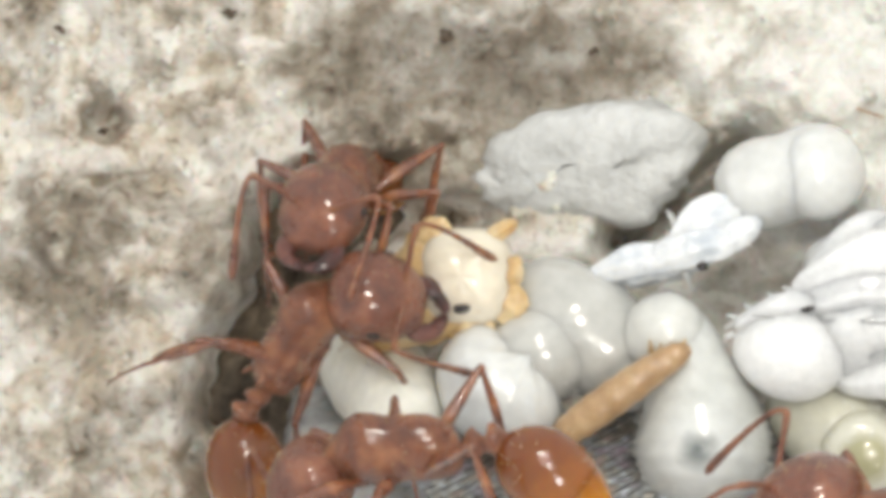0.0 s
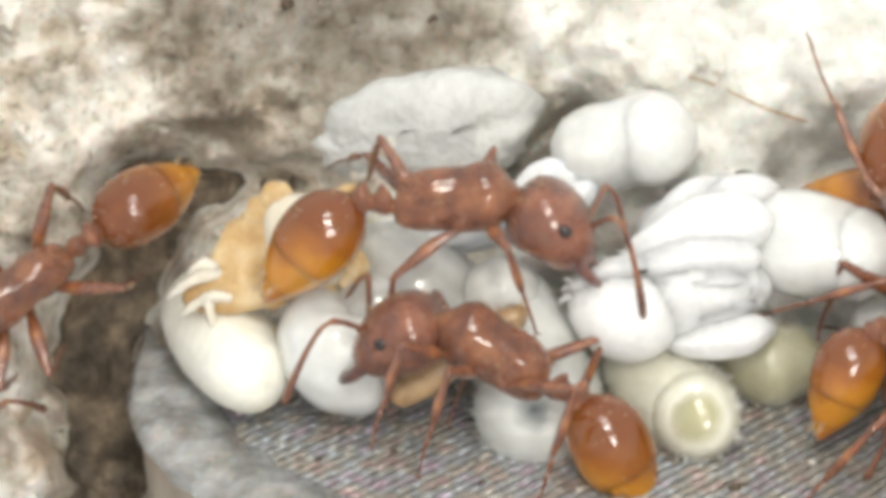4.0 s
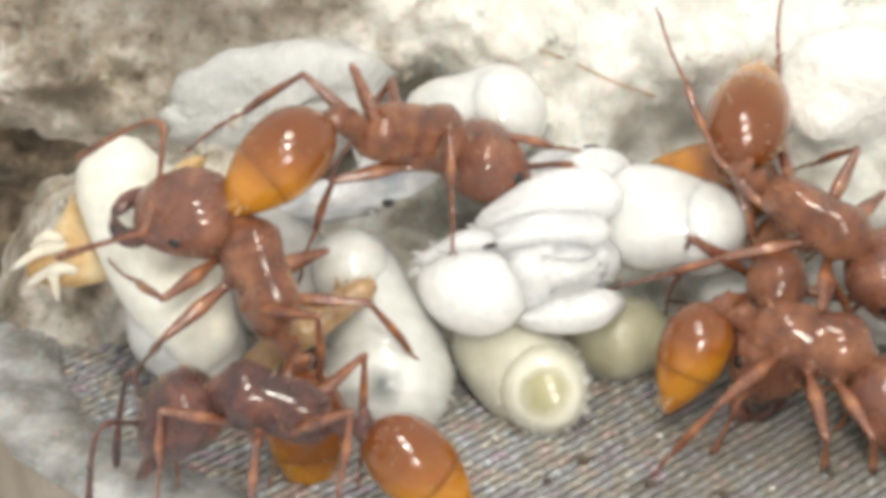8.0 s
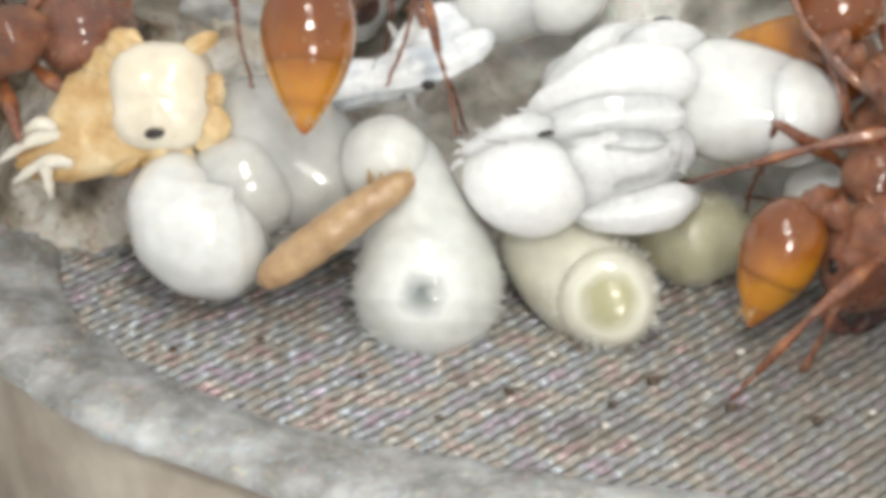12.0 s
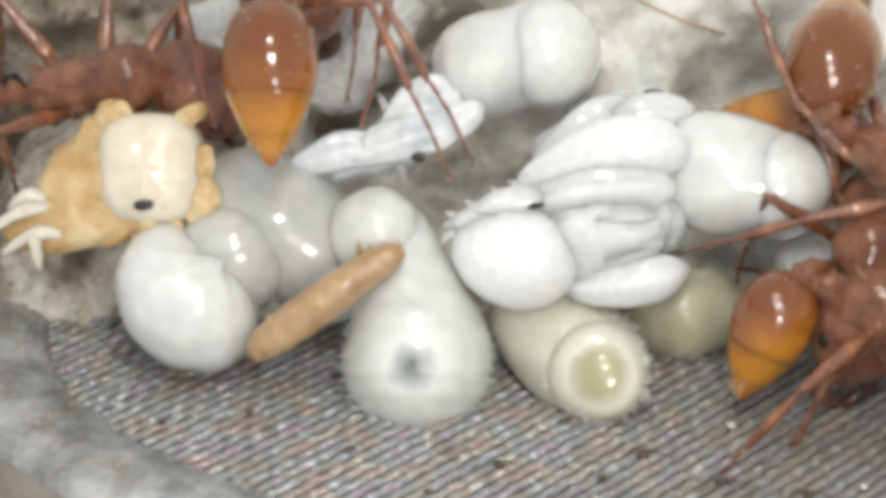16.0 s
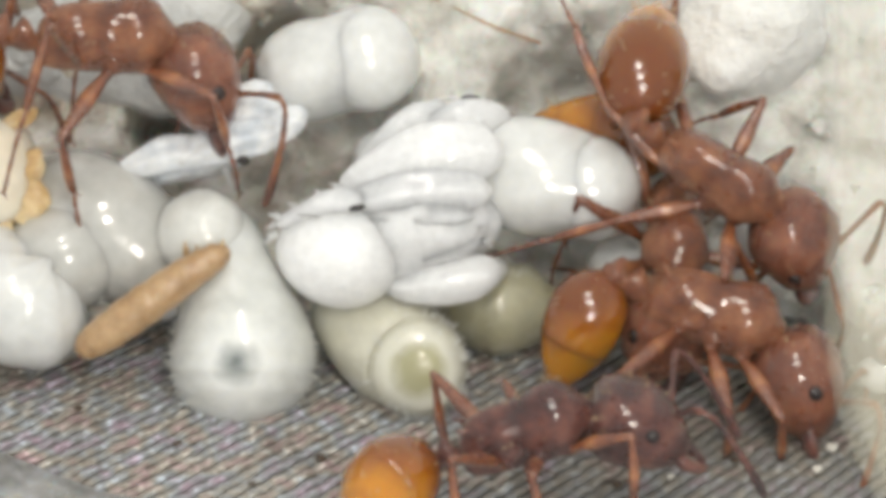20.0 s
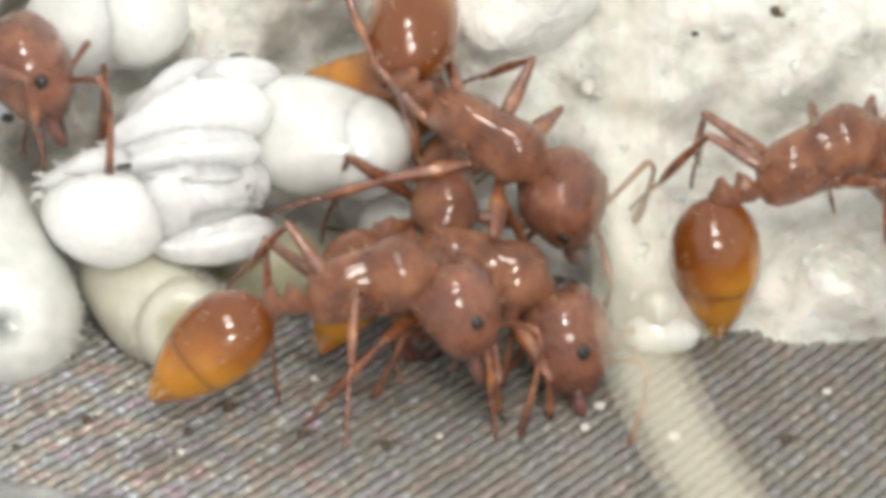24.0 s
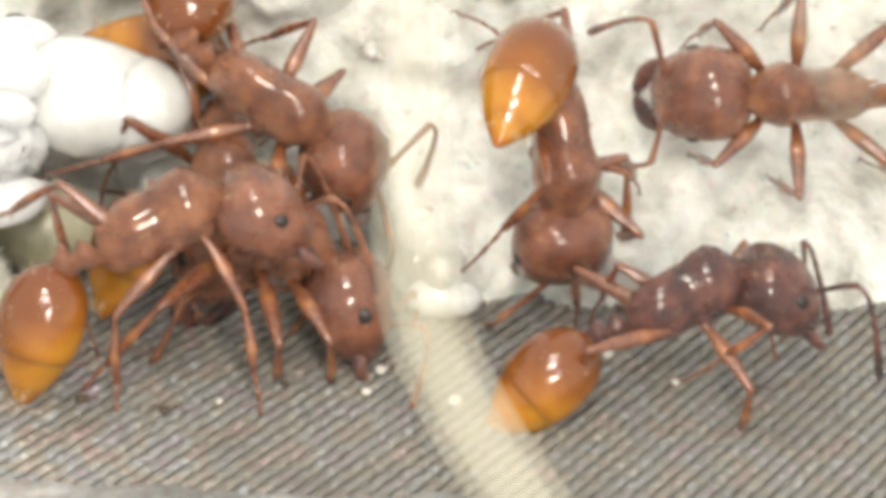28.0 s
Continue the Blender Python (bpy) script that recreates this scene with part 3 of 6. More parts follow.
def tube_end():
    root = tagged(new("tube"), "cloudy plastic tube end closed by a steel screen", "tube")
    n = 160
    bm = bmesh.new()
    prof = ((1.0, -0.2), (1.35, -0.4), (1.42, -1.2), (1.42, -14.0), (0.6, -14.0), (0.6, -0.2))
    loops = [[bm.verts.new(oval(2 * math.pi * i / n, g) + Vector((0, 0, z))) for i in range(n)] for g, z in prof]
    for a, b in zip(loops, loops[1:] + loops[:1]):
        for i in range(n):
            bm.faces.new((a[i], a[(i + 1) % n], b[(i + 1) % n], b[i]))
    part("tube_wall", bm, TUBE, root)
    bm = bmesh.new()
    loops = []
    for k in range(10):
        a = 2 * math.pi * k / 10
        ring = []
        for i in range(n * 2):
            p = oval(math.pi * i / n)
            f = 1 + 0.3 * noise.noise(p * 0.7) + 0.12 * noise.noise(p * 2.7)
            q = oval(math.pi * i / n, 0.75 + 0.85 * (0.6 + 0.4 * f) * math.cos(a))
            ring.append(bm.verts.new((q.x, q.y, -0.05 + 0.26 * f * math.sin(a) + 0.1 * noise.noise(q * 1.6 + Vector((0, 0, a))) + 0.06 * noise.noise(q * 4.5 + Vector((0, 0, a))))))
        loops.append(ring)
    for a, b in zip(loops, loops[1:] + loops[:1]):
        for i in range(n * 2):
            bm.faces.new((a[i], a[(i + 1) % (n * 2)], b[(i + 1) % (n * 2)], b[i]))
    part("glue_rim", bm, GLUE, root, "lumpy grey dried glue")
    bm = bmesh.new()
    top = [bm.verts.new(oval(2 * math.pi * i / n, 0.2) + Vector((0, 0, -0.07))) for i in range(n)]
    low = [bm.verts.new(v.co - Vector((0, 0, 0.3))) for v in top]
    bm.faces.new(top)
    bm.faces.new(low[::-1])
    for i in range(n):
        bm.faces.new((top[i], low[i], low[(i + 1) % n], top[(i + 1) % n]))
    part("screen_backing", bm, BACKING, root)
    return root


tube = tube_end()


def screen_wires():
    """Steel wires side by side, laid aslant across the oval."""
    ang, pitch = radians(47), 0.218
    d, nrm = Vector((math.cos(ang), math.sin(ang), 0)), Vector((-math.sin(ang), math.cos(ang), 0))
    rnd = random.Random(4)
    mid = Vector((OVAL_X, OVAL_Y, 0))
    k = -95
    while k < 96:
        off = k * pitch
        # the stretch of this line that lies within the oval
        inside = []
        for i in range(-260, 261):
            p = nrm * off + d * (i * 0.1)
            if (abs(p.x) / OVAL_A) ** 2.6 + (abs(p.y + 0.055 * (p.x + OVAL_A)) / OVAL_B) ** 2.6 < 1.03:
                inside.append(i * 0.1)
        if len(inside) > 3:
            s0, s1 = inside[0], inside[-1]
            steps = max(2, int((s1 - s0) / 0.12))
            bm = bmesh.new()
            secs = []
            for i in range(steps + 1):
                c = mid + nrm * (off + rnd.uniform(-0.01, 0.01)) + d * (s0 + (s1 - s0) * i / steps)
                z = 0.02 * math.sin(i * 1.7 + (k % 2) * math.pi) + rnd.uniform(-0.016, 0.016)
                secs.append([c + nrm * (0.094 * math.cos(a)) + Vector((0, 0, z - 0.045 + 0.048 * math.sin(a))) for a in (math.pi * j / 3 for j in range(6))])
            rings(bm, secs)
            part("wire", bm, WIRE, tube)
        k += 1


screen_wires()


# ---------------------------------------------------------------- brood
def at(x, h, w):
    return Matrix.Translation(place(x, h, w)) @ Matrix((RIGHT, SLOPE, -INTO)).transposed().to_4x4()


# in the space of a brood thing: x along the wall, y up its slope, z to the viewer


def bristles(parent, spots, length=0.2, seed=1):
    """Short stiff hairs round a larva: spots are (x, y, z, rx, ry, rz, count)."""
    rnd = random.Random(seed)
    bm = bmesh.new()
    for x, y, z, rx, ry, rz, count in spots:
        for _ in range(count * 2):
            d = Vector((rnd.gauss(0, 1), rnd.gauss(0, 1), rnd.gauss(0, 0.7))).normalized()
            p = Vector((x + d.x * rx, y + d.y * ry, z + d.z * rz))
            tip = p + d * length * rnd.uniform(0.6, 1.2) + Vector((rnd.uniform(-.04, .04), rnd.uniform(-.04, .04), 0))
            u = d.orthogonal().normalized() * 0.022
            v = d.cross(u)
            base = [bm.verts.new(p - d * 0.05 + u), bm.verts.new(p - d * 0.05 - u * 0.5 + v), bm.verts.new(p - d * 0.05 - u * 0.5 - v)]
            t = bm.verts.new(tip)
            for i in range(3):
                bm.faces.new((base[i], base[(i + 1) % 3], t))
    ob = part("bristles", bm, BRISTLE, parent)
    ob["kind"] = "stuff"


def thing(name, label, category, x, h, w, group="ant brood"):
    ob = new(name)
    ob.matrix_basis = at(x, h, w)
    return tagged(ob, label, category, group)


# a pale lump standing out of the plaster wall
bm = bmesh.new()
ball(bm, *mm(place(7.89, 3.58, 0.1)), 1.35, 1.0, 1.1, Euler((0.3, -0.5, 0)).to_matrix(), lump=0.3, grain=1.3, rows=26, seg=36, seed=2.0)
part("lump", bm, BRIGHT_PLASTER, bpy.data.objects["wall_plaster"], "smooth bright white lump of plaster")

# large curled larva with its grey gut showing
o = thing("larva", "large curled translucent white larva with a grey gut spot", "larva", -0.2, -1.5, -1.3)
bm = bmesh.new()
sweep(bm, ((-0.75, 2.2, 0.1, 0.04), (-0.7, 2.05, 0.1, 0.4), (-0.5, 1.65, 0.1, 0.66), (-0.28, 1.15, 0.1, 0.74), (-0.12, 0.6, 0.15, 0.92), (-0.02, 0.1, 0.2, 1.1), (0.0, -0.35, 0.2, 1.15), (0.0, -0.75, 0.2, 1.04), (0.0, -1.1, 0.2, 0.8), (0.0, -1.32, 0.2, 0.52), (0.0, -1.42, 0.2, 0.28), (0.0, -1.45, 0.2, 0.03)), 36, 6, 0.01, 1.25)
part("body", bm, gut_skin("larva_with_grey_gut", (0.02, -0.3, 1.32), 0.42, 0.38, (0.12, 0.145, 0.145), (0.83, 0.845, 0.83), ((0.3, (0.65, 0.665, 0.635)), (0.7, (0.77, 0.785, 0.76)))), o)
bm = bmesh.new()
ball(bm, -0.64, 1.66, 0.26, 0.72, 0.72, 0.66, lump=0.05, grain=1.6, rows=22, seg=30)
part("head", bm, CLEAR, o, "round translucent head end")
bm = bmesh.new()
for ux, uy, tx, ty in ((-0.82, 1.25, -0.84, 1.55), (-0.66, 1.22, -0.66, 1.5), (-0.5, 1.24, -0.46, 1.48)):
    sweep(bm, ((ux, uy, 0.76, 0.06), ((ux + tx) / 2, (uy + ty) / 2, 0.9, 0.045), (tx, ty, 0.94, 0.012)), 6, 3)
part("mouthparts", bm, TAN_LARVA, o, "tiny tan mouthparts")
bristles(o, ((0.0, -0.3, 0.2, 1.15, 1.13, 1.05, 230), (-0.3, 0.9, 0.15, 0.8, 0.8, 0.7, 90)), 0.17, 2)

# smaller larva with a round yellowish head end
o = thing("larva", "small yellowish larva with a round glassy end", "larva", 2.2, -1.5, -1.2)
bm = bmesh.new()
sweep(bm, ((-1.15, 0.75, -0.4, 0.1), (-0.95, 0.6, -0.3, 0.5), (-0.5, 0.3, -0.1, 0.78), (0.0, -0.08, 0.1, 0.9), (0.34, -0.34, 0.42, 0.84), (0.46, -0.44, 0.78, 0.76), (0.5, -0.48, 1.02, 0.62), (0.5, -0.48, 1.18, 0.42), (0.5, -0.48, 1.26, 0.2), (0.5, -0.48, 1.28, 0.02)), 30, 5)
part("body", bm, gut_skin("larva_with_yellow_gut", (0.44, -0.4, 1.2), 0.5, 0.22, (0.42, 0.40, 0.24), (0.74, 0.73, 0.63), ((0.3, (0.58, 0.565, 0.45)), (0.7, (0.72, 0.705, 0.60)))), o)
bristles(o, ((0.2, -0.2, 0.3, 0.86, 0.86, 0.8, 170), (0.48, -0.46, 0.9, 0.72, 0.72, 0.3, 60)), 0.15, 3)

o = thing("larva", "yellowish larva tucked under a pupa", "larva", 3.85, -0.85, -0.1)
bm = bmesh.new()
sweep(bm, ((-0.9, 0.3, 0, 0.2), (-0.5, 0.1, 0.1, 0.65), (0.1, -0.1, 0.2, 0.78), (0.7, 0.0, 0.1, 0.6), (1.0, 0.1, 0, 0.2)), 20, 5, 0.03, 1.4)
part("body", bm, YELLOW_LARVA, o)
bristles(o, ((0.1, -0.1, 0.2, 0.8, 0.78, 0.7, 120),), 0.15, 4)

# bean-shaped white larva in front
o = thing("larva", "plump glossy white larva folded like a bean", "larva", -3.6, -0.6, -1.4)
bm = bmesh.new()
sweep(bm, ((-0.42, 0.92, 0.1, 0.05), (-0.47, 0.84, 0.12, 0.3), (-0.52, 0.55, 0.2, 0.6), (-0.5, 0.16, 0.3, 0.84), (-0.27, -0.22, 0.36, 0.97), (0.1, -0.42, 0.3, 0.94), (0.42, -0.42, 0.2, 0.76), (0.72, -0.36, 0.1, 0.42), (0.84, -0.32, 0.08, 0.05)), 34, 6, 0.012, 1.2)
part("body", bm, MILK, o)
bm = bmesh.new()
ball(bm, 0.42, 0.42, -0.1, 0.98, 0.88, 0.86, lump=0.05, grain=1.1, rows=22, seg=30)
part("tail_fold", bm, GLASSY, o, "glassy folded tail end")
bristles(o, ((0.1, -0.2, 0.1, 1.0, 0.95, 0.8, 90),), 0.12, 5)

# glassy larva behind it
o = thing("larva", "large glassy grey-white larva lying against the plaster", "larva", -2.5, 0.2, -0.7)
bm = bmesh.new()
sweep(bm, ((-1.1, 0.9, -0.3, 0.2), (-0.8, 0.7, -0.1, 0.8), (-0.1, 0.2, 0.1, 1.1), (0.6, -0.3, 0.1, 1.0), (1.0, -0.8, 0.0, 0.7), (1.15, -1.1, 0, 0.2)), 22, 5, 0.015, 1.3)
part("body", bm, GLASSY, o)
bm = bmesh.new()
ball(bm, 1.05, -0.95, 0.2, 0.45, 0.42, 0.45, lump=0.06)
part("head", bm, MILK, o)

# tan grub
o = thing("grub", "slim tan ringed grub lying aslant on the screen", "grub", -1.68, -0.88, -2.3)
bm = bmesh.new()
sweep(bm, ((1.1, 0.78, -0.1, 0.05), (1.02, 0.72, 0, 0.2), (0.6, 0.45, 0.05, 0.27), (0.0, 0.02, 0.08, 0.31), (-0.6, -0.42, 0.05, 0.3), (-1.0, -0.7, 0, 0.22), (-1.15, -0.8, -0.05, 0.05)), 18, 12, 0.03, 1.05)
part("body", bm, TAN_LARVA, o)
bm = bmesh.new()
for sx, sy in ((1.05, 0.85), (1.12, 0.7)):
    sweep(bm, ((1.0, 0.7, 0.05, 0.05), (sx + 0.06, sy + 0.1, 0.12, 0.02)), 6, 2)
part("jaws", bm, HUSK, o)

def petal(bm, x0, y0, x1, y1, z, width, thick, bow=0.15, tip=0.25, fold=0.0):
    """A folded limb or wing pad: a flat leaf, blunt at its free end, with a soft groove along it."""
    a, b = Vector((x0, y0, z)), Vector((x1, y1, z))
    d = (b - a).normalized()
    n = Vector((-d.y, d.x, 0))
    secs = []
    for i in range(19):
        u = i / 18
        half = 1.3 * width * (0.35 + 0.65 * math.sin(math.pi * min(0.5, u * 0.8))) * (1 - 0.5 * tip * u) * max(0.03, 1 - max(0, (u - 0.72) / 0.28) ** 2.2) ** 0.5 * max(0.03, 1 - max(0, (0.12 - u) / 0.12) ** 2) ** 0.5
        c = a.lerp(b, u) + n * (bow * math.sin(math.pi * u)) + Vector((0, 0, 0.12 * math.sin(math.pi * u)))
        ring = []
        for k in range(20):
            g = 2 * math.pi * k / 20
            v, q = math.cos(g), math.sin(g)
            lift = 1.15 * thick * q * min(1, 0.1 + 0.9 * half / width) + (fold * math.cos(v * 5.5 + 0.6) * max(0, q) if fold else 0)
            p = c + n * (v * half) + Vector((0, 0, lift))
            ring.append(p + Vector((0, 0, 0.05 * noise.noise(p * 2.3))) + n * (0.05 * noise.noise(p * 1.7 + Vector((3, 0, 0)))))
        secs.append(ring)
    rings(bm, secs)


# torn husk with an ivory pupa head in it
o = thing("hatching_pupa", "ivory pupa head breaking out of a torn tan husk", "pupa", -4.5, 1.15, -1.4)
bm = bmesh.new()
secs = []
for z, g in ((-0.5, 0.9), (-0.1, 1.0), (0.35, 0.97), (0.58, 0.86), (0.72, 0.62), (0.79, 0.35), (0.81, 0.12), (0.815, 0.02)):
    ring = []
    for i in range(28):
        a = 2 * math.pi * i / 28
        c, s = math.cos(a), math.sin(a)
        r = 0.84 * g / (abs(c) ** 3 + abs(s) ** 3) ** (1 / 3)
        ring.append(Vector((r * c * 1.0 + 0.05, r * s * 1.05 + 0.05, z + 0.04 * noise.noise(Vector((c, s, z)) * 2))))
    secs.append(ring)
rings(bm, secs)
part("pupa_head", bm, IVORY, o)
bm = bmesh.new()
ball(bm, 0.06, -0.5, 0.72, 0.16, 0.09, 0.06, Euler((0, 0, 0.15)).to_matrix(), rows=8, seg=14)
part("eye", bm, EYE, o, "single black eye spot")
bm = bmesh.new()
secs = []
for cx, cy, cz, ra, rb in ((-2.2, -1.0, 0.0, 0.08, 0.06), (-2.0, -0.95, 0.05, 0.3, 0.22), (-1.5, -0.75, 0.1, 0.55, 0.4), (-0.9, -0.4, 0.1, 0.88, 0.55), (-0.35, -0.1, 0.1, 1.02, 0.62), (0.0, 0.0, 0.16, 0.98, 0.62), (0.2, 0.05, 0.2, 0.9, 0.56), (0.3, 0.06, 0.2, 0.5, 0.3)):
    axis = Vector((0.85, 0.42, 0.25)).normalized()
    side = Vector((-0.42, 0.85, 0))
    up = axis.cross(side)
    ring = []
    for i in range(36):
        a = 2 * math.pi * i / 36
        p = Vector((cx, cy, cz)) + side * (ra * math.cos(a)) + up * (rb * math.sin(a))
        ring.append(p + (side * math.cos(a) + up * math.sin(a)) * (0.16 * noise.noise(p * 2.2) + 0.07 * noise.noise(p * 5.5)))
    secs.append(ring)
rings(bm, secs)
part("husk_sheath", bm, HUSK, o, "crumpled tan skin behind the head")
for k, (x0, y0, x1, y1, w) in enumerate(((-0.2, 0.2, -1.12, 0.55, 0.4), (-0.3, 0.0, -1.2, -0.15, 0.42), (-0.2, -0.3, -0.95, -0.95, 0.36), (0.1, -0.3, 0.25, -1.12, 0.36), (0.4, -0.2, 1.05, -0.62, 0.3), (0.5, 0.1, 1.08, 0.2, 0.24), (0.2, 0.4, 0.95, 1.0, 0.12), (-0.2, 0.4, -0.72, 1.06, 0.22))):
    bm = bmesh.new()
    petal(bm, x0, y0, x1, y1, 0.22, w, 0.12, 0.06 * (-1) ** k, 0.2, 0.05)
    lumpy(bm, 0.1, 3.5, k * 2.0)
    part("husk_flap", bm, HUSK, o)
for k, (x1, y1, x2, y2) in enumerate(((-1.3, -0.5, -2.45, -0.95), (-1.2, -0.9, -2.2, -1.25), (-1.5, -0.4, -2.1, -0.55), (-1.7, -0.9, -1.6, -1.5))):
    bm = bmesh.new()
    sweep(bm, ((x1, y1, 0.35, 0.14), ((x1 + x2) / 2, (y1 + y2) / 2 + 0.12, 0.45, 0.11), (x2, y2, 0.3, 0.05)), 8, 4, 0.12, 2.3, 0.6)
    part("shred", bm, IVORY, o, "pale shred of skin")


# the heap of white pupae
def tatters(parent, spots):
    """Thin white ends of shed skin: (x, y, z, dx, dy)."""
    for x, y, z, dx, dy in spots:
        bm = bmesh.new()
        sweep(bm, ((x, y, z, 0.07), (x + dx * 0.5, y + dy * 0.5 + 0.03, z + 0.05, 0.05), (x + dx, y + dy, z - 0.03, 0.012)), 8, 4, 0.15, 2.1, 0.5)
        part("shred", bm, SNOW, parent)


o = thing("pupa", "bright white worker pupa lying on its side with folded legs", "pupa", 2.3, 0.2, -1.7)
bm = bmesh.new()
ball(bm, -0.92, -0.3, 0.3, 0.98, 0.82, 0.85, Euler((0, 0, -0.25)).to_matrix(), lump=0.05, rows=22, seg=30)
part("gaster", bm, SNOW, o, "smooth bright white gaster")
bm = bmesh.new()
ball(bm, 0.2, 0.12, 0.05, 1.25, 0.92, 0.8, Euler((0, 0, 0.15)).to_matrix(), lump=0.2, grain=1.8, rows=26, seg=36)
part("thorax", bm, SNOW, o)
bm = bmesh.new()
ball(bm, 0.95, 0.2, -0.15, 0.7, 0.55, 0.6, lump=0.1, grain=1.6)
part("head", bm, SNOW, o)
for x0, y0, x1, y1, z, w, th, bow, tip, fold in (
        (-0.95, 0.62, 1.62, 1.38, 0.40, 0.42, 0.17, 0.16, 0.1, 0.04), (-1.0, 0.45, 1.45, 0.72, 0.58, 0.3, 0.14, 0.06, 0.3, 0.04), (-1.9, 0.12, -0.35, 0.55, 0.6, 0.17, 0.15, 0.12, 0.2, 0.0),
        (-0.6, 0.3, 1.2, 0.3, 0.62, 0.2, 0.12, -0.08, 0.4, 0.03), (-0.25, -0.78, 1.62, -0.5, 0.25, 0.3, 0.2, -0.1, 0.35, 0.05), (0.3, -0.35, 1.3, -0.1, 0.5, 0.14, 0.12, 0.1, 0.4, 0.0), (0.6, -0.1, 1.35, 0.25, 0.45, 0.13, 0.12, -0.06, 0.4, 0.0)):
    bm = bmesh.new()
    petal(bm, x0, y0, x1, y1, z, w, th, bow, tip, fold)
    part("folded_limb", bm, SNOW, o)
tatters(o, ((-1.8, 0.15, 0.6, -0.22, -0.05), (-1.75, 0.22, 0.62, -0.25, 0.1), (-1.5, 0.35, 0.62, -0.2, 0.16), (-1.1, 0.5, 0.62, -0.2, 0.2), (-0.85, 0.68, 0.5, -0.22, 0.12), (-1.85, 0.02, 0.55, -0.2, -0.16), (1.2, -0.15, 0.5, 0.3, 0.1), (1.25, -0.05, 0.5, 0.22, -0.14), (1.1, 0.12, 0.5, 0.3, 0.06)))
for ex, ey, er in ((-0.62, 0.42, 0.2), (-1.35, 0.3, -0.1)):
    bm = bmesh.new()
    ball(bm, ex, ey, 0.84, 0.13 if er > 0 else 0.2, 0.05 if er > 0 else 0.02, 0.05, Euler((0, 0, er)).to_matrix(), rows=6, seg=10)
    part("eye", bm, EYE, o, "dark slit of an eye") if er > 0 else part("crease", bm, SHADED_FOLD, o, "grey sliver painting the shade between folded limbs")

o = thing("pupa", "white pupa with crumpled wing-like limbs lying behind another", "pupa", 3.1, 1.5, -1.0)
bm = bmesh.new()
ball(bm, -0.2, 0.12, -0.1, 1.35, 0.75, 0.7, Euler((0, 0, 0.3)).to_matrix(), lump=0.14, grain=1.7, rows=22, seg=30)
part("body", bm, MILK, o)
for x0, y0, x1, y1, z, w, th, bow, tip, fold in ((-1.6, -0.6, 0.1, 0.75, 0.35, 0.3, 0.2, 0.12, 0.2, 0.04), (-0.9, -0.1, 1.0, 0.62, 0.42, 0.3, 0.18, 0.16, 0.2, 0.04)):
    bm = bmesh.new()
    petal(bm, x0, y0, x1, y1, z, w, th, bow, tip, fold)
    part("folded_limb", bm, SNOW, o)
bm = bmesh.new()
ball(bm, 0.35, 0.9, 0.3, 0.16, 0.06, 0.07, rows=6, seg=10)
part("eye", bm, EYE, o, "dark eye slit")

o = thing("pupa", "translucent milky pupa with a rounded head", "pupa", 4.9, 1.0, -1.1)
bm = bmesh.new()
sweep(bm, ((-1.5, 0.5, -0.1, 0.05), (-1.4, 0.46, -0.05, 0.5), (-0.9, 0.32, 0.0, 0.86), (-0.35, 0.16, 0.05, 0.93), (0.15, 0.04, 0.1, 0.88), (0.55, -0.02, 0.14, 0.8), (0.9, -0.05, 0.15, 0.62), (1.15, -0.06, 0.15, 0.38), (1.26, -0.06, 0.15, 0.18), (1.28, -0.06, 0.15, 0.03)), 30, 5)
lumpy(bm, 0.07, 1.3)
part("body", bm, MILK, o)
bm = bmesh.new()
ball(bm, 0.46, 0.0, 0.14, 0.86, 0.84, 0.86, lump=0.04, rows=20, seg=28)
part("head", bm, MILK, o, "rounded translucent head")

o = thing("pupa", "pale pupa seen from beneath its folded limbs", "pupa", 3.4, -0.55, -1.2)
bm = bmesh.new()
ball(bm, -0.25, 0.1, 0.0, 0.95, 0.4, 0.45, Euler((0, 0, 0.12)).to_matrix(), lump=0.1, grain=1.6)
part("body", bm, CLEAR, o)

o = thing("pupa", "round translucent white pupa resting against plaster", "pupa", 1.3, 2.95, -0.5)
bm = bmesh.new()
sweep(bm, ((-1.25, -0.25, 0, 0.03), (-1.2, -0.24, 0, 0.35), (-0.95, -0.2, 0, 0.66), (-0.5, -0.1, 0.05, 0.8), (-0.05, 0.02, 0.1, 0.79), (0.4, 0.1, 0.15, 0.84), (0.8, 0.14, 0.15, 0.76), (1.12, 0.16, 0.15, 0.52), (1.29, 0.17, 0.15, 0.25), (1.33, 0.17, 0.15, 0.03)), 30, 5)
lumpy(bm, 0.08, 1.2)
part("body", bm, MILK, o)
bm = bmesh.new()
ball(bm, 0.47, 0.12, 0.15, 0.88, 0.86, 0.88, lump=0.04, rows=20, seg=28)
part("head", bm, MILK, o, "round glossy head")

o = thing("pupa", "shrivelled white pupa with bluish folds and fibres", "pupa", -0.9, 1.45, -0.9)
bm = bmesh.new()
ball(bm, 0.0, 0.05, 0, 1.05, 0.36, 0.4, Euler((0, 0, 0.22)).to_matrix(), lump=0.35, grain=2.4, rows=22, seg=30)
part("body", bm, PALE_BLUE, o)
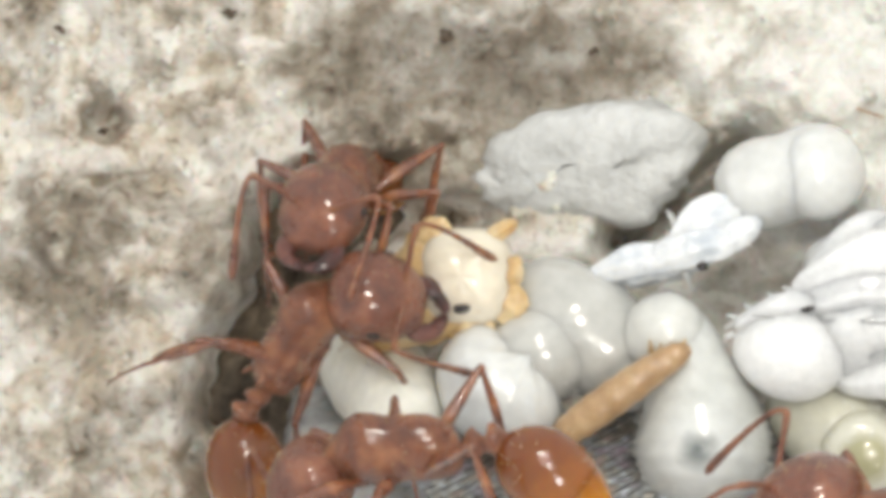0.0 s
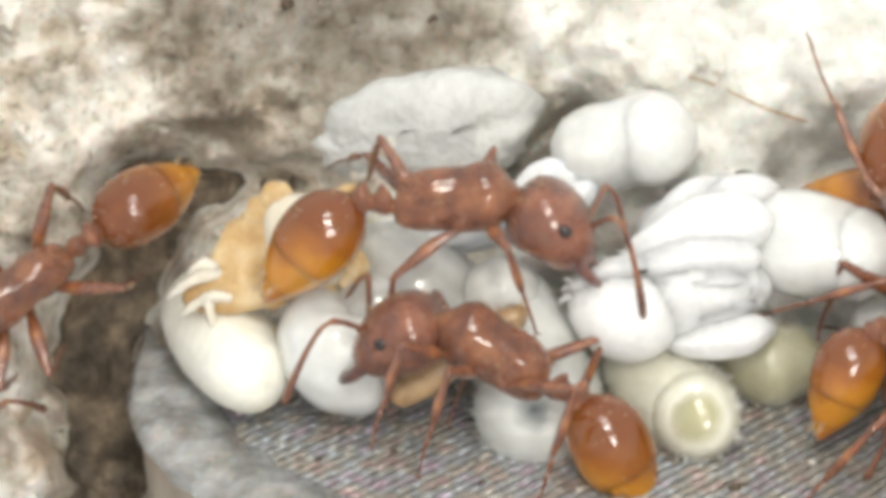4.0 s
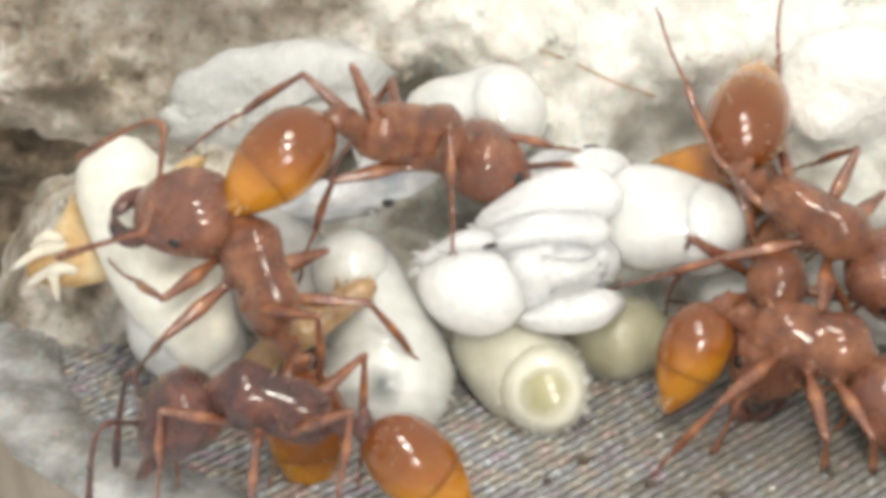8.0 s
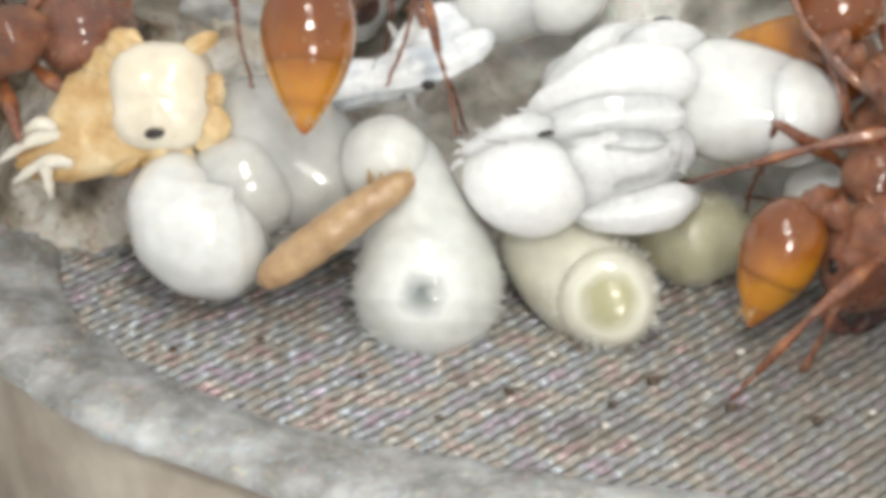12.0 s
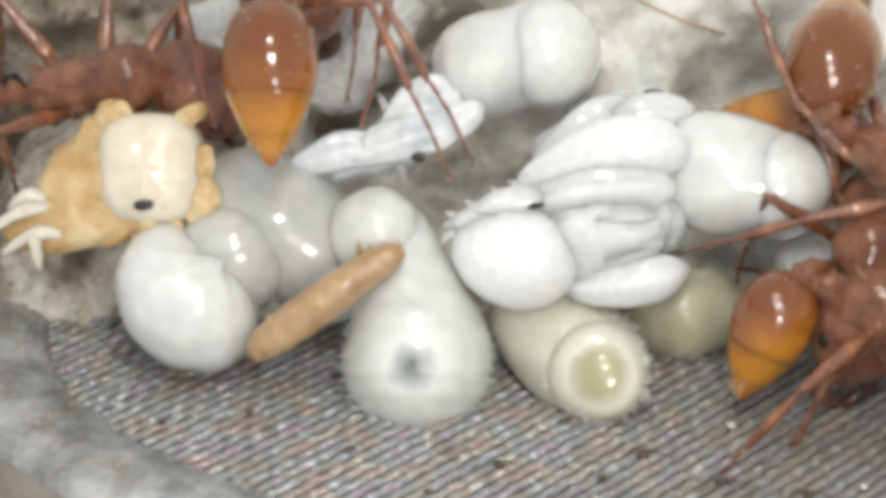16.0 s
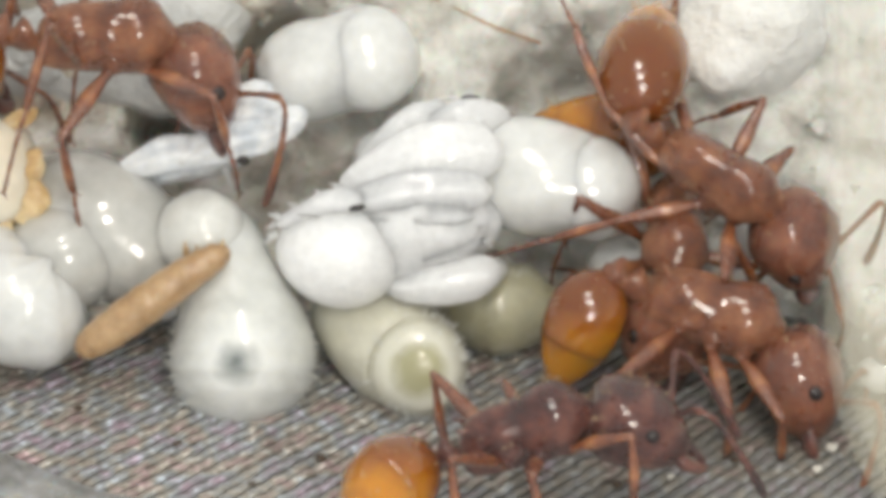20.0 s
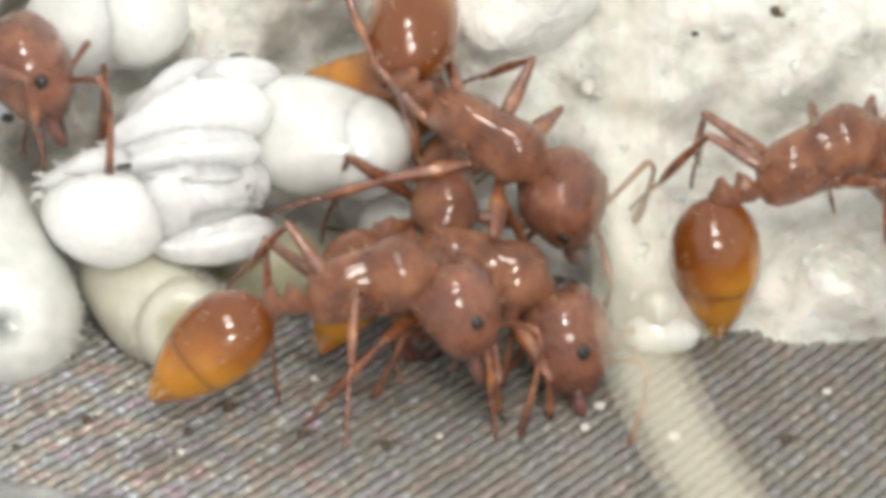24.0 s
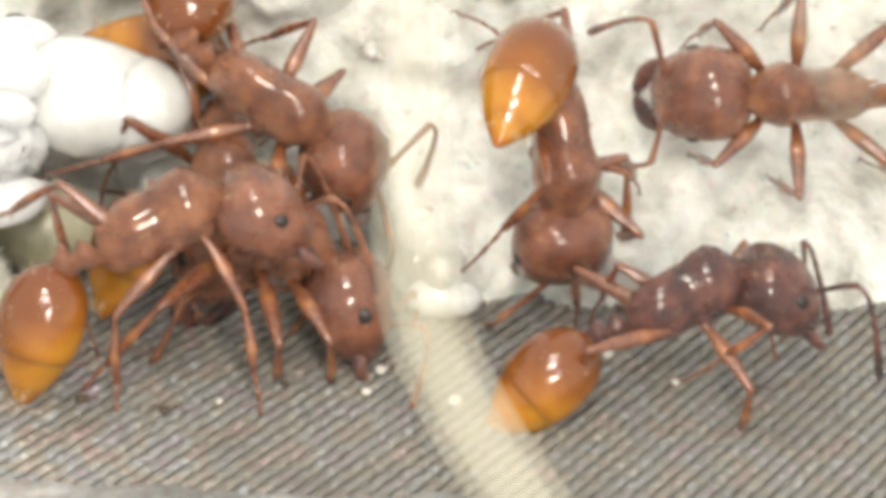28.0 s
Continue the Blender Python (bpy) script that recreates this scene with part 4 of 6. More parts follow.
for x0, y0, x1, y1, z, w, th, bow, tip, fold in (
        (-1.35, -0.22, 0.3, 0.12, 0.25, 0.24, 0.14, 0.08, 0.2, 0.04), (-0.4, -0.12, 1.35, 0.42, 0.35, 0.26, 0.14, 0.08, 0.2, 0.05), (0.1, 0.25, 1.35, 0.98, 0.15, 0.34, 0.14, 0.1, 0.2, 0.06),
        (0.35, 0.2, 1.7, 0.75, 0.22, 0.24, 0.14, -0.1, 0.3, 0.04), (-0.3, 0.08, 0.5, 0.42, 0.3, 0.14, 0.1, 0.05, 0.3, 0.0)):
    bm = bmesh.new()
    petal(bm, x0, y0, x1, y1, z, w, th, bow, tip, fold)
    part("folded_limb", bm, PALE_BLUE, o)
bm = bmesh.new()
ball(bm, 0.7, -0.05, 0.52, 0.11, 0.08, 0.07, rows=6, seg=10)
part("eye", bm, EYE, o, "dark eye spot")
tatters(o, ((-1.2, -0.2, 0.3, -0.35, -0.05), (-1.0, -0.35, 0.3, -0.4, -0.12), (0.4, -0.15, 0.4, 0.1, -0.3), (0.2, 0.7, 0.3, -0.15, 0.25), (1.3, 0.4, 0.3, 0.25, -0.12)))

for x, h, w, a, b in ((7.25, -0.35, -0.5, 0.36, 0.3), (8.0, 0.1, -0.4, 0.42, 0.34), (10.35, -2.05, -1.4, 0.62, 0.34), (6.0, -0.3, -0.3, 0.6, 0.5)):
    o = thing("young_larva", "small milky young larva", "larva", x, h, w)
    bm = bmesh.new()
    sweep(bm, ((-a, -0.05, 0, 0.05), (-a * 0.7, 0, 0.05, b * 0.8), (0, 0.04, 0.1, b), (a * 0.7, 0, 0.05, b * 0.75), (a, -0.05, 0, 0.05)), 16, 5, 0.02, 1.4)
    part("body", bm, MILK, o)

# the big cream pupa that is carried off
cocoon = tagged(new("cream_pupa"), "big smooth cream pupa, carried off by a worker", "pupa", "ant brood")
bm = bmesh.new()
loft(bm, ((-2.2, 0, 0.04, 0.04), (-2.15, 0, 0.34, 0.32), (-1.95, 0, 0.62, 0.6), (-1.45, 0, 0.86, 0.82), (-0.7, 0, 0.97, 0.92), (0.0, 0, 0.98, 0.93), (0.7, 0, 0.93, 0.88), (1.3, 0, 0.82, 0.79), (1.75, 0, 0.67, 0.65), (2.04, 0, 0.46, 0.45), (2.17, 0, 0.24, 0.24), (2.2, 0, 0.04, 0.04)), 30)
lumpy(bm, 0.05, 1.2)
part("body", bm, CREAM, cocoon)
bm = bmesh.new()
ball(bm, -1.62, 0.0, 0.08, 0.5, 0.62, 0.6, lump=0.08, rows=18, seg=26)
part("head", bm, CREAM, cocoon)

# the yellowed glue thread
o = tagged(new("glue_thread"), "yellowed half-clear thread of glue from plaster to rim", "glue")
bm = bmesh.new()
pts = []
for x, h, w, r in ((9.75, 4.8, -0.4, 0.3), (9.8, 3.2, -3.6, 0.36), (9.8, 1.0, -5.2, 0.46), (9.85, -0.8, -5.9, 0.55), (10.05, -2.4, -6.5, 0.57), (10.75, -3.9, -7.0, 0.57), (11.6, -5.2, -7.6, 0.56), (12.4, -6.3, -8.2, 0.56)):
    pts.append((*mm(place(x, h, w)), r))
sweep(bm, [(x, y, z, r * 0.72) for x, y, z, r in pts], 12, 6, 0.0, 1.0, 0.7)
part("core", bm, FILM, o)
bm = bmesh.new()
sweep(bm, [(x, y, z, r * 1.15) for x, y, z, r in pts], 12, 6, 0.0, 1.0, 0.7)
part("sheath", bm, FILM, o)
for x, h, w, r in ((9.75, 4.8, -0.2, 0.75), (12.4, -6.3, -8.2, 0.8)):
    bm = bmesh.new()
    ball(bm, *mm(place(x, h, w)), r, r, r * 0.7, lump=0.3, grain=1.4, seed=x)
    part("blob", bm, FILM, o)

# a second, shorter film over the white plaster
o = tagged(new("glue_thread"), "short yellowed half-clear smear of glue over white plaster", "glue")
bm = bmesh.new()
sweep(bm, [(*mm(place(x, h, w)), r) for x, h, w, r in ((16.1, 5.0, -0.3, 0.3), (16.5, 3.6, -2.8, 0.5), (16.9, 2.2, -3.4, 0.62), (17.4, 1.0, -2.8, 0.5), (18.2, 0.0, -0.2, 0.3))], 12, 6, 0.0, 1.0, 0.7)
part("core", bm, FILM, o)
for x, h, w in ((16.1, 5.0, -0.2), (18.2, 0.0, -0.1)):
    bm = bmesh.new()
    ball(bm, *mm(place(x, h, w)), 0.5, 0.5, 0.3, lump=0.3, grain=1.4, seed=x)
    part("blob", bm, FILM, o)

# a stray fibre on the plaster
o = tagged(new("fibre"), "thin orange-brown fibre lying across the white plaster", "fibre")
bm = bmesh.new()
sweep(bm, [(*mm(place(x, h, wall_depth(x, h) - 0.04)), 0.02) for x, h in ((2.5, 4.2), (2.9, 4.06), (3.3, 3.88), (3.9, 3.6), (4.6, 3.36))], 7, 5)
part("strand", bm, FIBRE, o)

# crumbs on the screen
rnd = random.Random(21)
for x, y, r in ((8.6, -4.6, 0.09), (8.9, -4.0, 0.1), (12.5, -3.6, 0.09), (9.9, -4.9, 0.11), (1.8, -3.3, 0.07), (-0.4, -2.6, 0.08), (6.4, -4.8, 0.06), (13.4, -4.4, 0.08), (4.6, -3.2, 0.07), (-3.5, -4.5, 0.07), (2.6, -5.2, 0.06)):
    ob = tagged(new("crumb"), "tiny pale crumb on the steel screen", "crumb", "crumbs on the screen")
    ob.location = Vector((x, y, 0.02)) * MM
    bm = bmesh.new()
    ball(bm, 0, 0, r * 0.6, r, r * 0.8, r * 0.7, lump=0.5, grain=2, seed=x, rows=8, seg=10)
    part("grain", bm, CRUMB, ob)


DIRT = skin("dark_dirt", ((0.3, (0.05, 0.035, 0.025)), (0.7, (0.16, 0.11, 0.07))), 3, 0.6, 0.03, 8)
for x, h, r in ((12.27, 3.29, 0.13), (12.9, 3.6, 0.07), (-8.9, 6.1, 0.14), (-12.2, 5.8, 0.12), (-4.9, 5.6, 0.16), (-2.2, 5.3, 0.1), (-11.3, 3.9, 0.12), (10.9, 2.9, 0.06)):
    ob = tagged(new("dirt_speck"), "dark speck stuck to the pale plaster", "dirt", "specks on the plaster")
    ob.matrix_basis = at(x, h, wall_depth(x, h))
    bm = bmesh.new()
    ball(bm, 0, 0, 0.02, r, r * 0.7, r * 0.5, lump=0.8, grain=2.2, seed=x, rows=10, seg=14)
    part("grain", bm, DIRT, ob)
# dark bits of dirt on the screen
for x, y, r in ((3.3, -4.0, 0.12), (2.7, -4.6, 0.08), (4.4, -4.7, 0.1), (1.2, -4.3, 0.09), (-2.6, -2.9, 0.07), (-1.0, -3.9, 0.08), (5.6, -5.0, 0.09), (7.4, -4.3, 0.08), (-3.9, -3.2, 0.07), (11.6, -4.9, 0.09), (14.6, -4.6, 0.1), (0.2, -5.0, 0.06)):
    ob = tagged(new("dirt_speck"), "dark brown speck of dirt on the steel screen", "dirt", "specks of dirt on the screen")
    ob.location = Vector((x, y, 0.02)) * MM
    bm = bmesh.new()
    ball(bm, 0, 0, r * 0.3, r * 0.8, r * 0.6, r * 0.4, lump=0.9, grain=2.4, seed=x + y, rows=10, seg=14)
    part("grain", bm, DIRT, ob)
    if r > 0.085:
        bm = bmesh.new()
        sweep(bm, ((-r * 3, -r, 0.03, 0.008), (0, r * 0.6, 0.06, 0.014), (r * 3.5, -r * 0.5, 0.03, 0.01)), 6, 4)
        part("fibre", bm, DIRT, ob)


# ---------------------------------------------------------------- ants
HIPS = ((0.55, 0.26, -0.26), (0.1, 0.28, -0.32), (-0.4, 0.26, -0.3))
FEET = ((1.5, 0.85, -2.0), (0.15, 1.15, -2.1), (-1.6, 1.0, -2.1))
THIGH = (1.35, 1.45, 1.75)
SHIN = (2.1, 2.3, 2.75)


def bend_leg(hip, knee, foot):
    """Poses of a leg and of its shin, from the places of hip, knee and foot in the ant's space."""
    a, b = (knee - hip).normalized(), (foot - knee).normalized()
    y = a.cross(b)
    y = y.normalized() if y.length > 1e-4 else a.orthogonal().normalized()
    m = Matrix((a, y, a.cross(y))).transposed().to_4x4()
    angle = a.angle(b)
    return Matrix.Translation(hip * MM) @ m, angle


def rest_leg(i, side):
    """A leg that stands: knee high above the hip, foot on the ground."""
    hip = Vector((HIPS[i][0], HIPS[i][1] * side, HIPS[i][2]))
    foot = Vector((FEET[i][0], FEET[i][1] * side, FEET[i][2]))
    d = foot - hip
    l1, l2, r = THIGH[i], SHIN[i], d.length
    along = (l1 * l1 - l2 * l2 + r * r) / (2 * r)
    pole = Vector((0.1 * d.x, 0.35 * d.y, 1))
    pole = (pole - d * (pole.dot(d) / (r * r))).normalized()
    return hip, hip + d / r * along + pole * math.sqrt(max(0.01, l1 * l1 - along * along)), foot


def shin_pose(i, angle):
    return pose(THIGH[i] * MM, 0, 0, 0, math.degrees(angle), 0)


def hairs(parent, spots, length, seed):
    """Short pale bristles: spots are (x, y, z, rx, ry, rz, count)."""
    rnd = random.Random(seed)
    bm = bmesh.new()
    for x, y, z, rx, ry, rz, count in spots:
        for _ in range(count):
            d = Vector((rnd.gauss(0, 1), rnd.gauss(0, 1), abs(rnd.gauss(0, 1)) - 0.2)).normalized()
            p = Vector((x + d.x * rx, y + d.y * ry, z + d.z * rz))
            u = d.orthogonal().normalized() * 0.012
            v = d.cross(u)
            tip = bm.verts.new(p + (d + Vector((-0.3, 0, 0))) * length * rnd.uniform(0.6, 1.2))
            base = [bm.verts.new(p - d * 0.03 + q) for q in (u, -u * 0.5 + v, -u * 0.5 - v)]
            for i in range(3):
                bm.faces.new((base[i], base[(i + 1) % 3], tip))
    part("hairs", bm, HAIR, parent)["kind"] = "stuff"


def build_ant(label, skin_body, skin_head):
    root = tagged(new("ant"), label, "ant", "ants tending the brood")
    bm = bmesh.new()
    loft(bm, ((-1.06, -0.14, 0.1, 0.1), (-1.0, -0.1, 0.3, 0.26), (-0.84, -0.03, 0.47, 0.36), (-0.6, 0.02, 0.54, 0.41), (-0.35, 0.05, 0.56, 0.43), (-0.12, 0.08, 0.55, 0.42), (0.08, 0.11, 0.57, 0.44), (0.28, 0.15, 0.6, 0.49), (0.5, 0.18, 0.6, 0.53), (0.72, 0.19, 0.52, 0.47), (0.88, 0.17, 0.38, 0.36), (1.0, 0.14, 0.24, 0.24), (1.1, 0.13, 0.18, 0.18)), 24)
    lumpy(bm, 0.06, 2.0)
    mesosoma = part("mesosoma", bm, skin_body, root)
    hairs(mesosoma, ((0.0, 0, 0.1, 0.9, 0.45, 0.55, 40),), 0.16, 5)
    for sy in (-1, 1):
        bm = bmesh.new()
        sweep(bm, ((-0.8, 0.16 * sy, 0.3, 0.08), (-1.06, 0.22 * sy, 0.42, 0.01)), 7, 3)
        part("spine", bm, skin_body, root)
    bm = bmesh.new()
    loft(bm, ((-0.92, -0.16, 0.16, 0.16), (-1.08, -0.14, 0.12, 0.12), (-1.2, -0.06, 0.24, 0.19), (-1.3, -0.02, 0.27, 0.2), (-1.4, -0.1, 0.15, 0.15), (-1.46, -0.1, 0.14, 0.14), (-1.56, -0.04, 0.3, 0.26), (-1.66, -0.04, 0.29, 0.26), (-1.76, -0.08, 0.17, 0.17), (-1.82, -0.08, 0.14, 0.14)), 16)
    lumpy(bm, 0.05, 4, 2.0)
    part("petiole", bm, skin_body, root)
    bm = bmesh.new()
    loft(bm, ((0.03, 0, 0.08, 0.08), (-0.04, 0, 0.24, 0.24), (-0.15, 0.01, 0.42, 0.42), (-0.35, 0.02, 0.58, 0.57), (-0.6, 0.03, 0.68, 0.66), (-0.9, 0.03, 0.71, 0.69), (-1.15, 0.02, 0.695, 0.675), (-1.36, 0.01, 0.652, 0.637), (-1.46, 0.005, 0.624, 0.61)), 30)
    gaster = part("gaster", bm, AMBER, root, "glossy amber gaster", pose(-1.72 * MM, 0, -0.07 * MM))
    bm = bmesh.new()
    loft(bm, ((-1.3, 0.01, 0.5, 0.5), (-1.4, 0.008, 0.628, 0.614), (-1.47, 0.005, 0.612, 0.598), (-1.6, 0.0, 0.56, 0.55), (-1.78, -0.01, 0.47, 0.465), (-1.82, -0.01, 0.455, 0.45), (-1.98, -0.02, 0.36, 0.36), (-2.1, -0.03, 0.275, 0.275), (-2.13, -0.03, 0.26, 0.26), (-2.26, -0.04, 0.17, 0.17), (-2.37, -0.05, 0.09, 0.09), (-2.43, -0.05, 0.02, 0.02)), 26)
    part("gaster_tip", bm, AMBER, gaster)
    hairs(gaster, ((-0.85, 0, 0.02, 0.86, 0.69, 0.71, 40), (-1.75, 0, -0.02, 0.6, 0.42, 0.42, 45)), 0.15, 6)
    bm = bmesh.new()
    loft(bm, ((-0.03, 0, 0.12, 0.14), (0.03, 0.0, 0.38, 0.44), (0.14, 0.0, 0.56, 0.61), (0.35, 0.0, 0.67, 0.73), (0.62, 0.0, 0.7, 0.77), (0.9, -0.02, 0.67, 0.76), (1.15, -0.06, 0.59, 0.7), (1.36, -0.11, 0.47, 0.6), (1.5, -0.15, 0.34, 0.49), (1.6, -0.18, 0.2, 0.36), (1.64, -0.19, 0.1, 0.2)), 28, 0.9)
    lumpy(bm, 0.035, 3.0, 4.0)
    head = part("head", bm, skin_head, root, "", pose(1.0 * MM, 0, 0.16 * MM))
    hairs(head, ((0.65, 0, 0, 0.75, 0.76, 0.7, 40),), 0.13, 7)
    for sy in (-1, 1):
        bm = bmesh.new()
        ball(bm, 0.88, 0.715 * sy, 0.12, 0.13, 0.07, 0.12, rows=8, seg=14)
        part("eye", bm, EYE, head, "round black eye")
        bm = bmesh.new()
        sweep(bm, ((1.38, 0.36 * sy, -0.26, 0.17), (1.6, 0.42 * sy, -0.34, 0.19), (1.82, 0.34 * sy, -0.4, 0.16), (1.96, 0.16 * sy, -0.43, 0.1), (2.02, 0.02 * sy, -0.44, 0.03)), 10, 4, 0, 1, 0.6)
        for k in range(4):
            sweep(bm, ((1.78 + 0.06 * k, (0.24 - 0.06 * k) * sy, -0.4, 0.045), (1.8 + 0.06 * k, (0.1 - 0.05 * k) * sy, -0.43, 0.008)), 5, 2)
        part("mandible", bm, DARK_CUTICLE, head, "toothed dark mandible")
        bm = bmesh.new()
        sweep(bm, ((1.26, 0.2 * sy, 0.2, 0.05), (1.28, 0.26 * sy, 0.32, 0.075), (1.3, 0.4 * sy, 0.44, 0.05), (1.32, 0.75 * sy, 0.66, 0.05), (1.36, 1.05 * sy, 0.82, 0.062), (1.4, 1.12 * sy, 0.84, 0.05)), 8, 3)
        sweep(bm, ((1.38, 1.12 * sy, 0.85, 0.035), (1.6, 1.16 * sy, 0.78, 0.042), (1.95, 1.15 * sy, 0.5, 0.048), (2.3, 1.1 * sy, 0.16, 0.06), (2.55, 1.06 * sy, -0.1, 0.075), (2.72, 1.03 * sy, -0.3, 0.065), (2.78, 1.02 * sy, -0.37, 0.02)), 8, 6, 0.09, 2.0)
        part("antenna", bm, skin_body, head, "elbowed antenna")
    for i in range(3):
        l1, l2 = THIGH[i], SHIN[i]
        for sy in (-1, 1):
            hip, knee, foot = rest_leg(i, sy)
            at_hip, angle = bend_leg(hip, knee, foot)
            bm = bmesh.new()
            sweep(bm, ((hip.x + 0.06, hip.y * 0.5, hip.z + 0.22, 0.1), (hip.x + 0.03, hip.y * 0.8, hip.z + 0.1, 0.21), (hip.x, hip.y, hip.z - 0.04, 0.15), (hip.x - 0.01, hip.y * 1.05, hip.z - 0.08, 0.06)), 10, 4)
            part("coxa", bm, skin_body, root)
            bm = bmesh.new()
            sweep(bm, ((-0.05, 0, 0, 0.04), (0.02, 0, 0, 0.1), (0.16, 0, 0, 0.085), (0.24, 0, 0.01, 0.085), (l1 * 0.42, 0, 0.03, 0.135), (l1 * 0.62, 0, 0.02, 0.125), (l1 * 0.86, 0, 0.01, 0.085), (l1 * 0.96, 0, 0, 0.075), (l1 + 0.03, 0, 0, 0.03)), 12, 4, 0, 1, 0.82)
            leg = part("leg", bm, LEG_SKIN, root, "", at_hip)
            bm = bmesh.new()
            k = l2 * 0.5
            sweep(bm, ((-0.04, 0, 0, 0.03), (0.03, 0, 0, 0.065), (0.14, 0, 0, 0.052), (k * 0.6, 0, 0.03, 0.085), (k * 0.95, 0, 0.01, 0.065), (k, 0, 0, 0.04)), 9, 4)
            for j in range(4):
                u, v = k + (l2 - k) * j / 4, k + (l2 - k) * (j + 1) / 4
                sag = 0.05 * math.sin(math.pi * (j + 1) / 4)
                sweep(bm, ((u, 0, 0.05 * math.sin(math.pi * j / 4), 0.026), (u + (v - u) * 0.7, 0, sag, 0.042 - 0.004 * j), (v, 0, sag, 0.026)), 7, 2)
            for q in (-1, 1):
                sweep(bm, ((l2, 0, 0, 0.022), (l2 + 0.08, 0.05 * q, 0.02, 0.018), (l2 + 0.13, 0.07 * q, -0.04, 0.006)), 5, 2)
            sweep(bm, ((k - 0.02, 0, 0, 0.024), (k + 0.12, 0.05, -0.1, 0.006)), 5, 2)
            part("shin", bm, LEG_SKIN, leg, "", shin_pose(i, angle))
    return root


RED = "red-brown ant with glossy amber gaster, "
first = build_ant(RED + "standing on the brood", CUTICLE, HEAD_SKIN)
dark = build_ant("dark red ant with amber gaster, walking on the screen", DARK_CUTICLE, DARK_CUTICLE)
ants = {"A": first, "I": dark}
for key, source, label in (
        ("B", first, RED + "half hidden behind the brood"), ("Q", first, RED + "walking on the stained plaster"), ("C", first, RED + "leaving over the rim"),
        ("D", first, RED + "carrying the cream pupa"), ("R", first, RED + "in the shade of the plaster"), ("J", first, RED + "bending over a nest mate"),
        ("K", first, RED + "climbing the plaster"), ("M", dark, "dark red ant with amber gaster, on the steel screen"),
        ("N", first, RED + "coming down the white plaster"), ("F", first, RED + "hanging head down beside the pupae"), ("G", first, RED + "crouching by the larvae"), ("P", first, RED + "half hidden under two nest mates")):
    ants[key] = tagged(copy_thing(source, pose(0, 0, 0)), label)


for key, size in (("M", 0.9), ("K", 1.02), ("I", 0.95), ("J", 0.92)):  # smaller and larger workers
    ants[key].scale = (size, size, size)


def kids(ant, name):
    return sorted((c for c in ant.children if c.name.split(".")[0] == name), key=lambda c: (-round(c.location.x / MM, 2), c.location.y))


def head_pose(droop, yaw):
    return pose(1.0 * MM, 0, 0.16 * MM, 0, droop, yaw)


def gaster_pose(droop, yaw):
    return pose(-1.72 * MM, 0, -0.07 * MM, 0, -droop, yaw)


def leg_of(ant, i, near, m):
    """One leg (0 front, 1 middle, 2 hind) with its side: the one that is nearer to the viewer, or the farther."""
    left = -(m.to_3x3() @ Vector((0, 1, 0))).dot(INTO)
    side = 1 if (left > 0) == near else -1
    return kids(ant, "leg")[i * 2 + (0 if side < 0 else 1)], side


def reach(m, size, i, side, near, knee, foot):
    """Leg and shin poses that bring knee and foot to these places (x, h) on the slope, as the viewer sees them."""
    hip = Vector((HIPS[i][0], HIPS[i][1] * side, HIPS[i][2]))
    inv = m.inverted()
    away = (inv.to_3x3() @ INTO).normalized()

    def spot(p, start, length, sign):
        d = (inv @ place(*p, LEVEL)) / (MM * size) - start
        d -= away * d.dot(away)
        if d.length > length * 0.98:
            return start + d.normalized() * length
        return start + d + away * (sign * math.sqrt(length * length - d.length_squared))

    LEVEL = mm(m.translation).dot(INTO)
    k = spot(knee, hip, THIGH[i], -0.75 if near else 0.75)
    k = hip + (k - hip).normalized() * THIGH[i]
    f = spot(foot, k, SHIN[i], 0.6)
    f = k + (f - k).normalized() * SHIN[i]
    return bend_leg(hip, k, f)


LEGS = {"front": 0, "middle": 1, "hind": 2}


def set_legs(ant, stance):
    """Poses the legs of an ant that holds still: (which leg, near side, knee x, h, foot x, h)."""
    m = Matrix.Translation(ant.matrix_basis.translation) @ ant.matrix_basis.to_quaternion().to_matrix().to_4x4()
    for which, near, kx, kh, fx, fh in stance:
        i = LEGS[which]
        leg, side = leg_of(ant, i, near, m)
        leg.matrix_basis, angle = reach(m, ant.matrix_basis.to_scale().x, i, side, near, (kx, kh), (fx, fh))
        leg.children[0].matrix_basis = shin_pose(i, angle)


